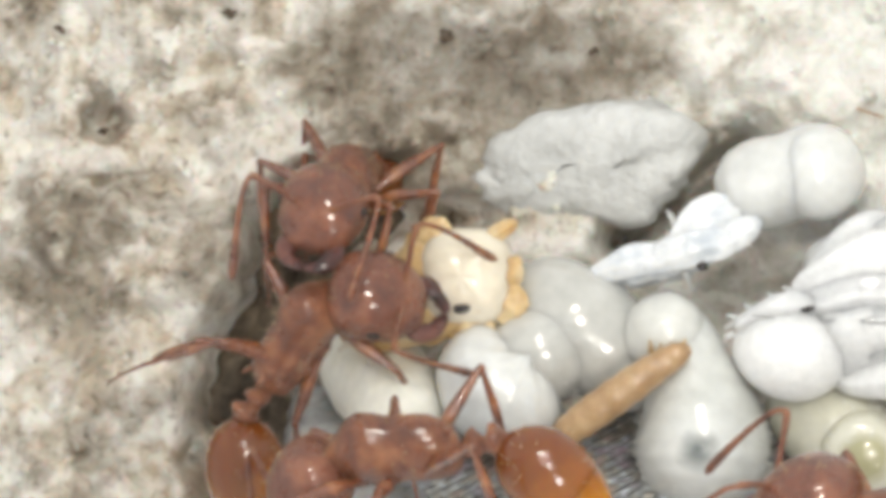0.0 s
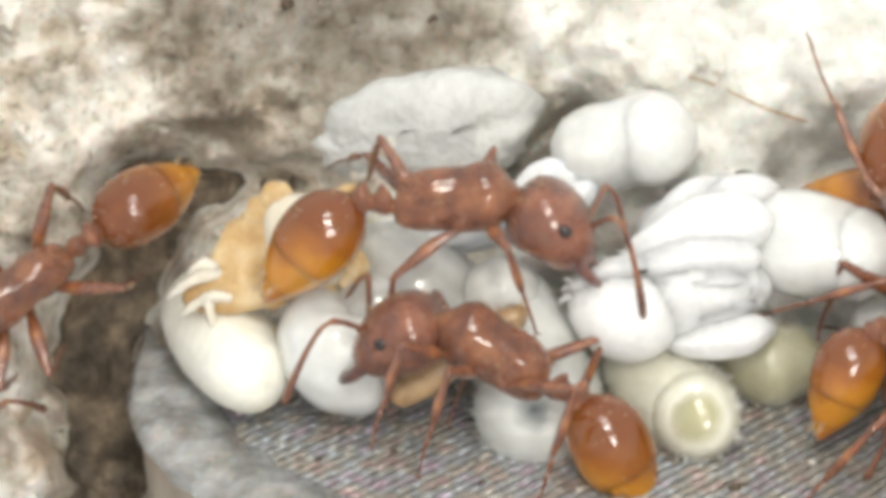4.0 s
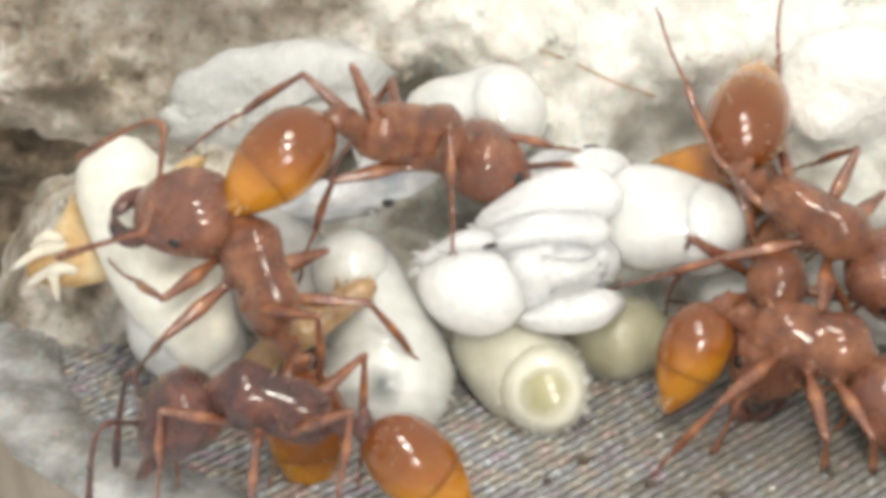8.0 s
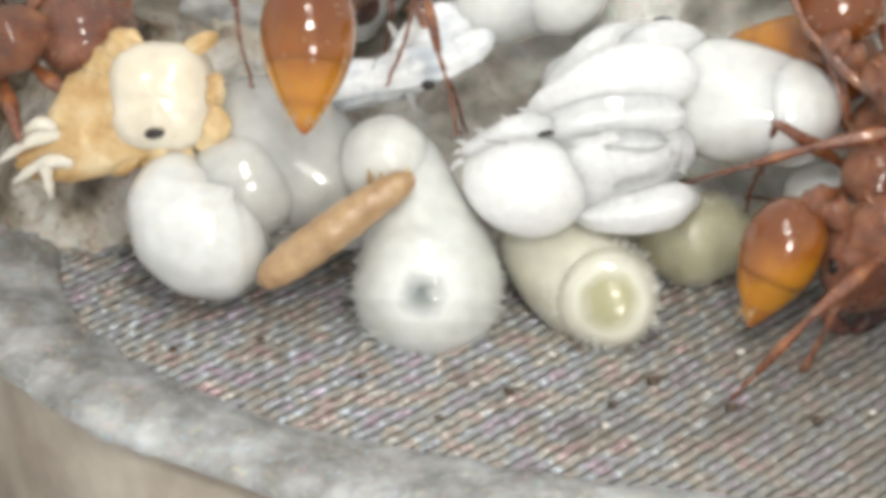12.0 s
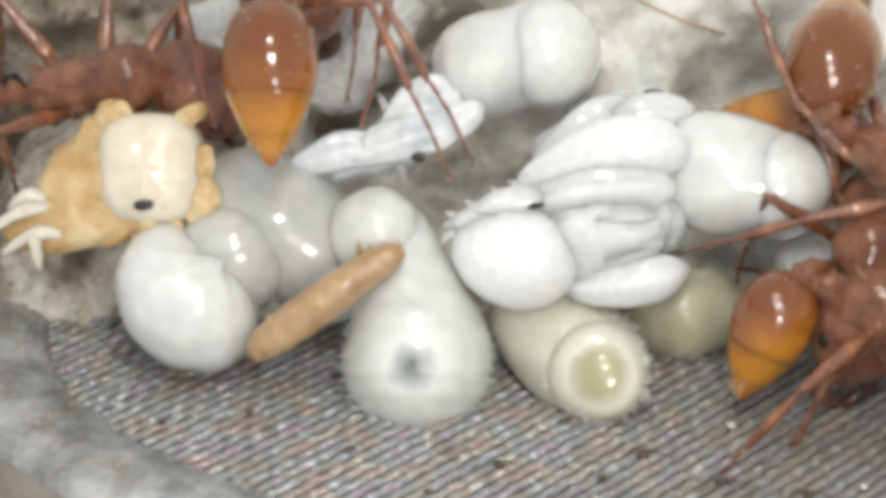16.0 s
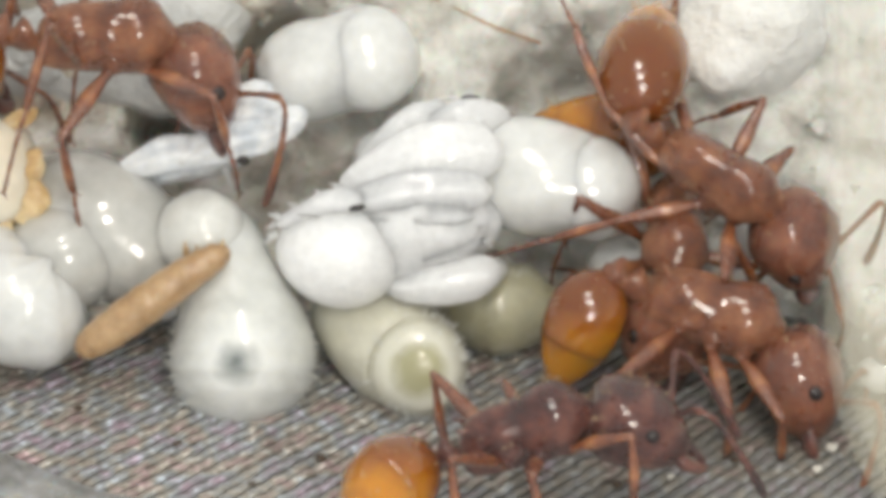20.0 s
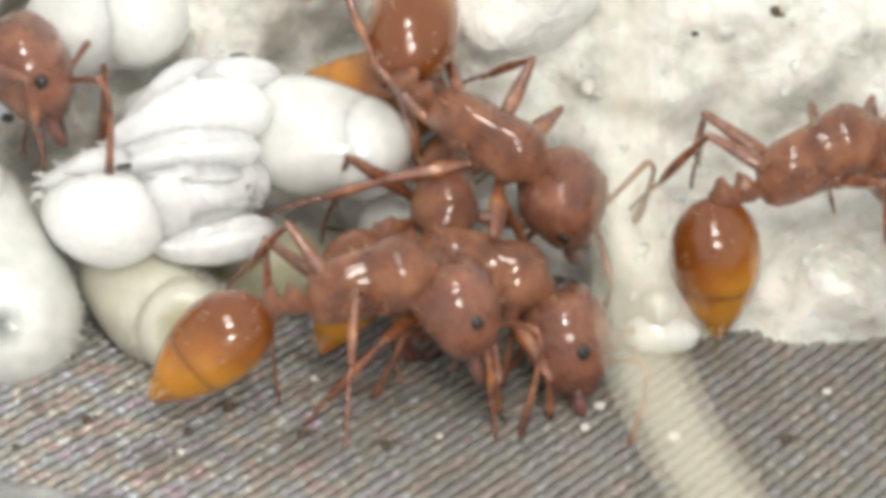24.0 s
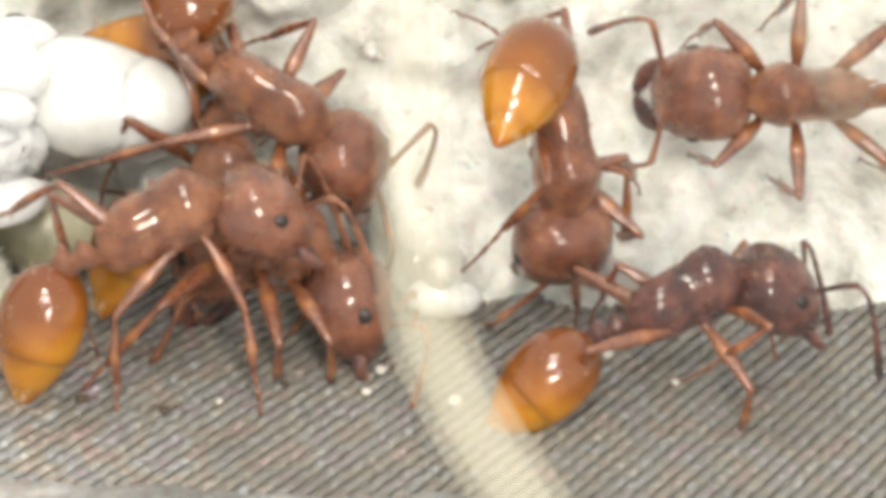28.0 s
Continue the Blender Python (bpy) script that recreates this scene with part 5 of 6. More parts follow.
def crawl(ant, rows, gait, stance=()):
    """Keys an ant: time, x, h, w, heading, roll, dive, head droop and yaw, gaster droop and yaw; the legs step within the spans of gait.
    stance: (time, which leg, near side, knee x, h, foot x, h) where a leg is held in a known way."""
    walk(ant, [(r[0], facing(*r[1:7])) for r in rows])
    walk(kids(ant, "head")[0], [(r[0], head_pose(r[7], r[8])) for r in rows])
    walk(kids(ant, "gaster")[0], [(r[0], gaster_pose(r[9], r[10])) for r in rows])
    held = {}
    for t, which, near, kx, kh, fx, fh in stance:
        scene.frame_set(frame(t))
        m = Matrix.Translation(ant.location) @ ant.rotation_quaternion.to_matrix().to_4x4()
        i = LEGS[which]
        leg, side = leg_of(ant, i, near, m)
        held.setdefault(leg.name, []).append((t, *reach(m, ant.scale.x, i, side, near, (kx, kh), (fx, fh))))
    for n, leg in enumerate(kids(ant, "leg")):
        home, i = leg.matrix_basis.copy(), n // 2
        side = -1 if n % 2 == 0 else 1
        rest = bend_leg(*rest_leg(i, side))[1]
        phase = math.pi * ((n // 2 + n % 2) % 2) + 0.4 * n
        mine = held.get(leg.name, [])
        keys = [(t, m, angle) for t, m, angle in mine]
        for a, b in gait:
            t = a + 0.2
            while t < b - 0.15:
                if not any(abs(t - k[0]) < 0.45 for k in mine):
                    s, lift = math.sin(2 * math.pi * t * 1.4 + phase), max(0, math.cos(2 * math.pi * t * 1.4 + phase))
                    keys.append((t, Matrix.Translation(home.translation) @ pose(0, 0, 0, 6 * side * lift, 0, 13 * s) @ home.to_quaternion().to_matrix().to_4x4(), rest + 0.15 * lift))
                t += 0.2
        for t in (0.0, 28.0):
            if not any(abs(t - k[0]) < 0.01 for k in keys):
                near_key = min(mine, key=lambda k: abs(k[0] - t)) if mine and min(abs(k[0] - t) for k in mine) < 2.5 else None
                keys.append((t, near_key[1], near_key[2]) if near_key else (t, home, rest))
        keys.sort(key=lambda k: k[0])
        walk(leg, [(t, m) for t, m, angle in keys])
        walk(leg.children[0], [(t, shin_pose(i, angle)) for t, m, angle in keys])


# workers that hold still beside the heap
FRONT_STANCE = (("hind", True, 4.82, 3.26, 4.42, 5.6), ("hind", False, 6.95, 2.9, 7.1, 5.3), ("middle", False, 8.4, 2.6, 7.5, 2.2), ("front", False, 8.84, 1.64, 8.2, 1.18), ("middle", True, 5.25, 0.33, 4.1, -0.05), ("front", True, 7.6, -0.3, 7.9, -1.4))
CROUCH_STANCE = (("hind", True, 5.9, -2.0, 4.4, -3.7), ("middle", True, 7.6, -2.6, 7.7, -3.6), ("front", True, 8.4, -2.6, 8.6, -3.7), ("hind", False, 6.4, -0.6, 5.2, -0.4), ("middle", False, 7.9, 0.1, 8.6, -1.2))
ants["F"].matrix_basis = facing(7.48, 1.15, -2.4, -36, 62) @ Matrix.Scale(0.95, 4)
kids(ants["F"], "head")[0].matrix_basis = head_pose(30, 10)
tail = ants["F"].matrix_basis.to_quaternion().inverted() @ (RIGHT * 0.22 + SLOPE * 0.75 + INTO * 0.6)
kids(ants["F"], "gaster")[0].matrix_basis = gaster_pose(0, 0) @ Vector((-1, 0, 0)).rotation_difference(tail).to_matrix().to_4x4() @ Matrix.Scale(1.12, 4)
ants["P"].matrix_basis = facing(6.75, 0.3, -1.6, -100, 75, -38)
kids(ants["P"], "head")[0].matrix_basis = head_pose(40, 25)
kids(ants["P"], "gaster")[0].matrix_basis = gaster_pose(15, 85)
ants["G"].matrix_basis = facing(7.4, -1.1, -2.8, -25, 12)
kids(ants["G"], "head")[0].matrix_basis = head_pose(35, 0)
kids(ants["G"], "gaster")[0].matrix_basis = gaster_pose(90, 0) @ Matrix.Scale(0.86, 4)
set_legs(ants["F"], FRONT_STANCE)
set_legs(ants["G"], CROUCH_STANCE)


def motions():
    crawl(ants['A'], (
        (0, -7.55, 0.08, -2.60, 52, 60, 0, 30, -55, 35, 25),
        (0.5, -6.27, 0.65, -3.00, 38, 25, 0, 40, -25, 55, 10),
        (1, -3.15, 1.22, -3.00, 18, 19, 0, 30, 0, 22, 0),
        (1.5, -2.31, 1.22, -3.00, 13, 15, 0, 25, 0, 16, 0),
        (2, -2.36, 1.55, -3.00, 12, 15, 0, 26, 0, 8, 0),
        (2.5, -2.26, 1.55, -3.00, 8, 15, 0, 30, 0, 30, 0),
        (3, -1.71, 1.70, -3.00, 6, 15, 0, 30, 0, 32, 0),
        (3.5, -1.74, 1.80, -3.00, 2, 15, 0, 26, 0, 38, 0),
        (5.5, -1.26, 2.12, -2.80, -16, 19, 48, 38, 0, 95, 0),
        (6, -0.82, 2.06, -2.80, -12, 19, 50, 36, 0, 96, 0),
        (7, -0.62, 2.33, -2.80, -10, 19, 46, 40, 0, 80, 0),
        (8, 0.18, 2.55, -2.80, -15, 17, 40, 12, 0, 60, 0),
        (9, -0.47, 2.65, -2.80, -10, 19, 42, 68, 0, 78, 0),
        (10, -0.72, 2.79, -2.80, -12, 19, 50, 45, 0, 80, 0),
        (10.5, -1.00, 2.98, -2.60, 0, 22, 48, 40, 0, 80, 0),
        (11, -2.29, 4.36, -2.20, 76, 78, 66, 40, 0, 66, 12),
        (12, -1.82, 3.56, -2.20, 82, 85, 78, 40, 0, 70, 6),
        (14.5, -1.89, 4.17, -2.20, 85, 85, 78, 40, 0, 70, 6),
        (15, -1.95, 4.08, -2.20, 85, 85, 78, 40, 0, 70, 6),
        (16, -2.32, 4.16, -2.20, 85, 85, 78, 40, 0, 70, 6),
        (17, -2.47, 3.61, -2.20, 84, 85, 78, 40, 0, 70, 6),
        (17.2, -2.29, 3.15, -2.20, 55, 65, 40, 40, 0, 60, 10),
        (17.4, -1.97, 2.96, -2.20, 18, 25, 20, 40, 0, 66, 0),
        (17.6, -1.80, 3.20, -2.40, 6, 25, 30, 40, 0, 62, 0),
        (18, -1.75, 3.25, -2.40, 0, 25, 40, 40, 0, 66, 0),
        (18.5, -2.45, 3.36, -2.40, -4, 22, 32, 42, 0, 62, 0),
        (19, -2.50, 3.40, -2.40, -5, 22, 26, 45, 0, 60, 0),
        (20, -2.45, 3.32, -2.40, -5, 22, 20, 45, 0, 58, 0),
        (20.5, -2.51, 3.12, -2.40, 0, 22, 5, 45, 0, 60, 0),
        (22.5, -2.69, 3.13, -2.40, 0, 22, 5, 45, 0, 60, 0),
        (23, -1.98, 2.83, -2.40, 0, 22, 5, 45, 0, 60, 0),
        (28, -1.00, 2.40, -2.40, 0, 22, 5, 45, 0, 60, 0),
    ), ((0, 2.2), (10.5, 12), (17, 20.5)), (
        (1, "front", True, -2.18, 0.01, -2.36, -2.2),
        (1, "middle", True, -4.74, -0.45, -5.31, -2.5),
        (2, "hind", True, -3.85, 3.68, -4.88, 2.5),
        (2, "middle", True, -4.21, 0.44, -5.5, -2.6),
        (2, "front", True, -1.53, 0.08, -1.63, -2.03),
        (2, "front", False, -0.81, 1.16, -0.3, -0.33),
        (2, "middle", False, -1.94, 2.75, -1.58, 1.78),
        (2, "hind", False, -4.47, 3.83, -5.19, 2.29),
        (2.5, "hind", True, -3.48, 3.29, -4.17, 2.44),
        (2.5, "middle", True, -2.67, -0.04, -2.83, -1.79),
        (2.5, "front", True, -0.87, 0.69, -1.12, -0.14),
        (3, "hind", True, -3.51, 3.32, -4.08, 2.27),
        (3, "hind", False, -4.49, 3.77, -5.01, 3.3),
        (3, "middle", True, -2.72, -0.1, -2.84, -2.27),
        (3, "front", True, -0.83, 0.83, -0.52, -0.1),
        (3, "front", False, 0.36, 1.34, 0.67, 0.31),
        (6, "hind", True, -2.06, 3.59, -2.7, 2.24),
        (6, "hind", False, -2.7, 2.75, -3.11, 1.93),
        (6, "front", False, 1.13, 2.34, 1.24, 1.22),
        (6, "front", True, 0.57, 1.93, 0.78, 1.01),
        (6, "middle", True, -1.83, 1.11, -1.96, 0.25),
        (7, "hind", True, -1.9, 3.98, -3.9, 2.44),
        (7, "front", False, 0.92, 2.24, 1.23, 1.21),
        (7, "front", True, 0.2, 1.83, 0.41, 0.9),
        (7, "middle", True, -2.05, 1.11, -2.21, 0.18),
        (8, "hind", False, -1.93, 3.89, -3.85, 2.65),
        (8, "hind", True, -0.81, 3.77, -0.54, 2.75),
        (8, "middle", True, -1.2, 1.83, -1.81, 0.46),
        (8, "front", True, 0.84, 2.65, 0.94, 0.73),
        (8, "front", False, 2.57, 3.03, 3.54, 2.36),
        (9, "hind", False, -2.02, 4.15, -4.24, 2.41),
        (9, "hind", True, -1.17, 4.25, -0.97, 3.33),
        (9, "middle", True, -0.87, 1.69, -0.82, 0.88),
        (9, "front", False, 1.69, 2.51, 1.74, 1.9),
        (9, "front", True, 0.77, 2.31, 1.07, 1.18),
        (10, "hind", False, -2.58, 4.23, -4.01, 2.64),
        (10, "hind", True, -1.25, 4.28, -1.05, 3.26),
        (10, "middle", True, -0.74, 2.54, -0.64, 1.72),
        (10, "front", True, 0.99, 2.54, 1.2, 1.62),
        (11, "hind", True, -1.08, 3.81, -0.44, 1.11),
        (11, "hind", False, -1.44, 3.31, -0.24, 1.31),
        (12, "hind", True, -0.51, 3.14, 0.1, 1.17),
        (12, "hind", False, -0.73, 2.96, -0.01, 1.35),
        (15, "hind", True, -1.03, 3.11, 0.22, 0.88),
        (15, "hind", False, -0.68, 3.29, 0.39, 1.33),
        (16, "hind", True, -1.1, 3.73, 0.23, 1.23),
        (16, "hind", False, -0.75, 3.91, 0.41, 1.68),
        (17, "hind", True, -1.36, 3.22, -0.9, 1.01),
        (17, "hind", False, -1.04, 3.13, -0.54, 2.12),
        (18.2, "middle", True, -2.52, 1.63, -2.52, 0.44),
        (19, "middle", True, -2.69, 1.77, -2.63, 0.49),
        (19, "front", True, -0.69, 2.78, -0.32, 1.31),
        (19, "front", False, -0.41, 3.42, 0.14, 2.32),
        (20, "middle", True, -3.08, 1.84, -2.99, 0.47),
        (20, "front", True, -0.78, 2.49, -0.5, 1.38),
    ))
    crawl(ants['B'], (
        (0, -6.65, 2.95, -0.90, -100, 90, -74, 20, 0, 25, 0),
        (0.5, -5.60, 3.45, -0.90, -95, 90, -76, 20, 0, 25, 0),
        (1, -5.22, 3.60, -0.90, -95, 90, -78, 15, 0, 25, 0),
        (1.5, -5.95, 3.10, -0.90, -110, 90, -72, 20, 0, 25, 0),
        (2, -5.35, 3.30, -0.70, -140, 100, -66, 30, 0, 60, 0),
        (2.5, -5.85, 2.85, -1.20, -165, 120, -25, 50, 0, 70, 0),
        (3, -6.40, 2.70, -1.40, -158, 115, -15, 50, 0, 72, 0),
        (3.5, -8.48, 1.12, -1.60, -140, 90, -10, 40, 0, 45, 0),
        (4.4, -12.00, 0.00, -1.60, -150, 90, 0, 40, 0, 30, 0),
        (5.2, -18.50, -1.50, -1.60, -160, 90, 0, 40, 0, 30, 0),
        (28, -21.00, -1.50, -1.60, -160, 90, 0, 40, 0, 30, 0),
    ), ((0, 5),))
    crawl(ants['Q'], (
        (0, -20.50, 0.50, -1.60, -10, 90, 0, 30, 0, 30, 0),
        (1.5, -15.40, 0.80, -1.60, -5, 90, 0, 30, 0, 30, 0),
        (2, -13.30, -0.55, -1.60, 25, 90, 0, 40, 0, 30, 0),
        (2.5, -10.15, 0.85, -1.60, 38, 90, 0, 30, 0, 30, 0),
        (3, -11.23, -0.56, -1.60, -40, 90, 0, 40, 0, 30, 0),
        (3.5, -11.05, -0.54, -1.60, -70, 90, 0, 40, 0, 30, 0),
        (4.2, -13.60, -2.20, -1.80, 0, 90, 0, 40, 0, 30, 0),
        (4.8, -13.20, -2.80, -1.80, 62, 90, 0, 40, 0, 30, 0),
        (5.5, -10.29, -0.79, -1.80, 115, 90, 0, 40, 0, 30, 0),
        (6, -9.84, -0.67, -1.80, 115, 90, 0, 40, 0, 30, 0),
        (7, -14.80, -2.60, -1.80, 160, 90, 0, 40, 0, 30, 0),
        (8.4, -20.00, -4.00, -2.00, 190, 90, 0, 40, 0, 30, 0),
        (28, -21.00, -4.20, -2.00, 190, 90, 0, 40, 0, 30, 0),
    ), ((0, 8),))
    crawl(ants['C'], (
        (0, -5.74, -2.00, -5.20, 190, 152, 0, 40, 0, 45, -20),
        (0.5, -5.57, -6.02, -6.50, 200, 152, 0, 40, 0, 40, 0),
        (1.2, -10.00, -6.40, -2.60, 195, 142, 0, 40, 0, 40, 0),
        (2.5, -18.00, -7.00, -2.00, 180, 95, 0, 40, 0, 40, 0),
        (28, -20.00, -7.00, -2.00, 180, 95, 0, 40, 0, 40, 0),
    ), ((0, 2.5),))
    crawl(ants['D'], (
        (0, 3.47, -3.53, -7.03, 150, 147, 0, 30, 0, 30, 0),
        (0.5, 3.24, -3.41, -6.87, 150, 147, 0, 30, 0, 30, 0),
        (1, 5.05, -2.53, -5.60, 155, 152, 0, 30, 0, 30, 0),
        (1.5, 5.26, -1.26, -3.61, 160, 155, 0, 30, 0, 30, 0),
        (2, 5.42, -1.14, -3.41, 165, 158, 0, 35, 0, 35, 0),
        (2.5, 3.48, -1.34, -3.75, 160, 158, 0, 40, 0, 40, 0),
        (3, 2.53, -1.47, -3.95, 157, 158, 0, 40, 0, 40, 0),
        (3.5, 0.94, -0.98, -3.16, 158, 158, 0, 40, 0, 40, 0),
        (5.5, -4.91, 0.26, -3.80, 150, 152, -5, 40, 0, 45, 8),
        (6, -4.62, 0.84, -3.80, 152, 152, -5, 55, -10, 42, 5),
        (7, -4.82, 1.37, -3.80, 155, 152, 0, 40, 0, 42, 5),
        (7.5, -5.65, 1.24, -3.60, 170, 152, 0, 45, 0, 50, 10),
        (8, -2.62, 0.08, -3.80, 118, 142, 0, 35, 45, 30, 0),
        (8.5, -0.89, 0.19, -3.80, 80, 90, 0, 30, 0, 30, 0),
        (9, 1.08, -0.04, -3.80, 32, 25, 0, 35, 0, 55, 0),
        (9.5, 2.44, -0.54, -3.80, 18, 22, 0, 35, 0, 35, 0),
        (10, 6.25, -0.42, -4.80, 27, 22, 0, 35, 0, 22, 0),
        (10.5, 5.18, -0.67, -3.60, 38, 22, 0, 35, 0, 40, 0),
        (11, 6.50, -0.70, -4.60, 42, 22, 0, 35, 0, 45, 0),
        (11.5, 8.96, -1.49, -4.00, 30, 22, 0, 35, 0, 50, 0),
        (12, 11.79, -1.29, -3.00, 10, 22, 0, 35, 0, 40, 0),
        (13.5, 20.00, 1.00, -2.70, 20, 60, 0, 35, 0, 40, 0),
        (15, 23.50, 4.50, -2.70, 45, 85, 0, 35, 0, 30, 0),
        (28, 23.80, 5.00, -2.70, 45, 85, 0, 35, 0, 30, 0),
    ), ((0, 5.5), (7, 14)), (
        (3, "middle", False, 2.24, -0.18, 2.63, -0.93),
        (3, "hind", True, 3.74, -1.03, 4.23, -3.3),
        (3, "middle", True, 1.91, -2.58, 1.75, -3.2),
        (3, "front", True, 0.98, -1.55, -0.36, -1.44),
        (3, "hind", False, 3.25, -0.51, 3.87, -0.93),
        (6, "front", True, -6.12, 0.4, -6.33, -1.03),
        (6, "hind", True, -0.96, 0.09, -0.5, -2.97),
        (6, "middle", True, -3.57, -0.21, -3.31, -2.57),
        (6, "front", False, -5.87, 0.91, -6.69, -0.01),
        (6, "middle", False, -3.93, 1.93, -4.13, 2.24),
        (7, "middle", True, -4.56, -1.11, -4.52, -3.31),
        (7, "hind", True, -1.73, 0.74, -0.78, -1.52),
        (7, "front", True, -6.33, 0.53, -6.67, -1.15),
        (8, "front", True, -4.16, -0.26, -5.13, 0.1),
        (8, "middle", True, -4.26, -1.02, -4.82, -1.43),
        (8, "hind", False, -0.13, -0.41, 0.43, -1.84),
        (8, "hind", True, -1.61, -0.62, -1.51, -2.25),
        (9, "middle", True, 2.4, -1.68, 2.1, -3.72),
        (9, "hind", True, -1.92, 0.8, -2.04, -2.19),
        (9, "front", True, 1.48, -1.58, 0.87, -2.39),
        (9, "hind", False, -1.58, 0.57, -0.97, -0.04),
        (10, "hind", True, 3.96, 0.19, 3.24, -1.85),
        (10, "middle", True, 5.49, -1.65, 5.08, -2.87),
    ))
    crawl(ants['I'], (
        (0, 20.00, -2.40, -5.40, 175, 158, 0, 30, 0, 30, 0),
        (4, 15.50, -3.60, -7.13, 170, 158, 0, 30, 0, 30, 0),
        (5.5, 7.26, -4.20, -7.92, 165, 158, 0, 40, 0, 40, 0),
        (6, 5.19, -2.79, -5.98, 165, 158, 0, 45, 0, 40, 0),
        (6.5, 4.95, -2.49, -5.54, 172, 158, 0, 45, 0, 40, 0),
        (7, 4.99, -2.30, -5.26, 175, 158, 0, 45, 0, 40, 0),
        (7.5, -1.11, -2.07, -4.90, 178, 158, 0, 40, 0, 40, 0),
        (8, -2.35, -2.32, -5.28, 172, 158, 0, 45, 0, 35, 0),
        (8.5, -3.72, -3.91, -7.54, 200, 152, 0, 40, 0, 30, 0),
        (9, -6.33, -6.82, -7.00, 210, 152, 0, 40, 0, 30, 0),
        (10.5, -15.50, -5.50, -2.20, 190, 100, 0, 40, 0, 30, 0),
        (28, -21.00, -5.00, -2.00, 170, 95, 0, 40, 0, 30, 0),
    ), ((3, 11),))
    crawl(ants['R'], (
        (0, -20.50, 3.00, -1.50, 0, 80, 0, 40, 0, 40, 0),
        (6, -19.50, 3.00, -1.50, 0, 80, 0, 40, 0, 40, 0),
        (8.4, -14.50, 2.00, -1.50, 0, 80, 0, 40, 0, 40, 0),
        (10, -10.50, 1.40, -1.50, 10, 80, 0, 40, 0, 40, 0),
        (11, -8.74, 1.71, -1.50, 10, 80, 0, 40, 0, 40, 0),
        (12, -7.27, 1.95, -1.30, 15, 70, 0, 40, 0, 40, 0),
        (14.5, -5.29, 2.63, -1.10, 5, 60, 10, 40, 0, 40, 0),
        (15, -5.33, 2.55, -1.10, 5, 60, 10, 40, 0, 40, 0),
        (17, -5.33, 2.53, -1.10, 5, 60, 10, 40, 0, 40, 0),
        (20, -6.50, 2.60, -1.10, 20, 60, 10, 40, 0, 40, 0),
        (28, -8.00, 3.50, -1.10, 30, 60, 10, 40, 0, 40, 0),
    ), ((8, 15),))
    crawl(ants['J'], (
        (0, -20.50, -3.60, -2.00, 10, 85, 0, 30, 0, 40, 0),
        (14, -20.00, -4.00, -2.00, 10, 85, 0, 30, 0, 40, 0),
        (19, -13.50, -6.00, -2.40, 0, 80, 0, 30, 0, 40, 0),
        (20.4, -8.50, -5.20, -4.50, 15, 50, 0, 30, 0, 40, 0),
        (21.5, -5.00, -2.40, -5.40, 25, 19, 0, 40, 0, 40, 0),
        (22.5, -0.19, -0.29, -3.40, 10, 19, 0, 42, 0, 8, 0),
        (23, 1.16, -0.56, -3.40, 12, 19, 0, 50, 0, 10, 0),
        (23.5, 3.46, -1.01, -4.00, 5, 19, 0, 45, 0, 44, 0),
        (24, 5.63, -1.27, -4.10, 8, 19, 0, 62, 0, 32, 0),
        (24.5, 5.40, -0.80, -4.10, 18, 19, 0, 42, 0, 50, 0),
        (25, 5.52, -0.82, -4.10, 18, 19, 0, 42, 0, 50, 0),
        (26.5, 5.65, -0.82, -4.10, 19, 19, 0, 42, 0, 54, 0),
        (28, 5.80, -0.86, -4.10, 20, 19, 0, 42, 0, 56, 0),
    ), ((20, 25),), (
        (22.5, "middle", True, 0.99, -1.13, 1.08, -3.52),
        (23, "hind", True, 0.38, 0.9, -0.36, 0.12),
        (23, "middle", True, 1.53, -1.53, 1.32, -3.92),
        (23, "front", True, 2.67, -1.58, 1.8, -2.63),
        (23, "hind", False, 0.19, 0.67, -0.13, -0.52),
        (24, "hind", True, 3.97, 0.19, 3.51, -1.19),
        (24, "middle", True, 5.44, -1.37, 5.17, -3.76),
        (24, "front", True, 7.69, -2.25, 7.74, -3.85),
        (25, "hind", True, 3.15, 0.37, 2.92, -1.1),
        (25, "middle", True, 4.84, -2.01, 5.25, -4.12),
        (25, "front", True, 7.04, -2.29, 7.54, -4.12),
        (25, "hind", False, 3.33, 0.19, 3.61, -0.91),
        (26, "hind", True, 3.34, 0.35, 3.02, -1.03),
        (26, "middle", True, 4.88, -2.6, 5.13, -4.58),
        (26, "front", True, 7.02, -2.05, 7.62, -4.16),
        (26.5, "hind", True, 3.34, 0.41, 3.04, -0.81),
        (26.5, "middle", True, 4.93, -2.47, 5.14, -4.64),
        (26.5, "front", True, 7.08, -2.1, 7.54, -4.13),
        (28, "hind", True, 3.51, 0.4, 3.18, -0.85),
        (28, "middle", True, 5.1, -2.33, 5.22, -4.36),
        (28, "front", True, 7.25, -2.33, 7.48, -4.18),
    ))
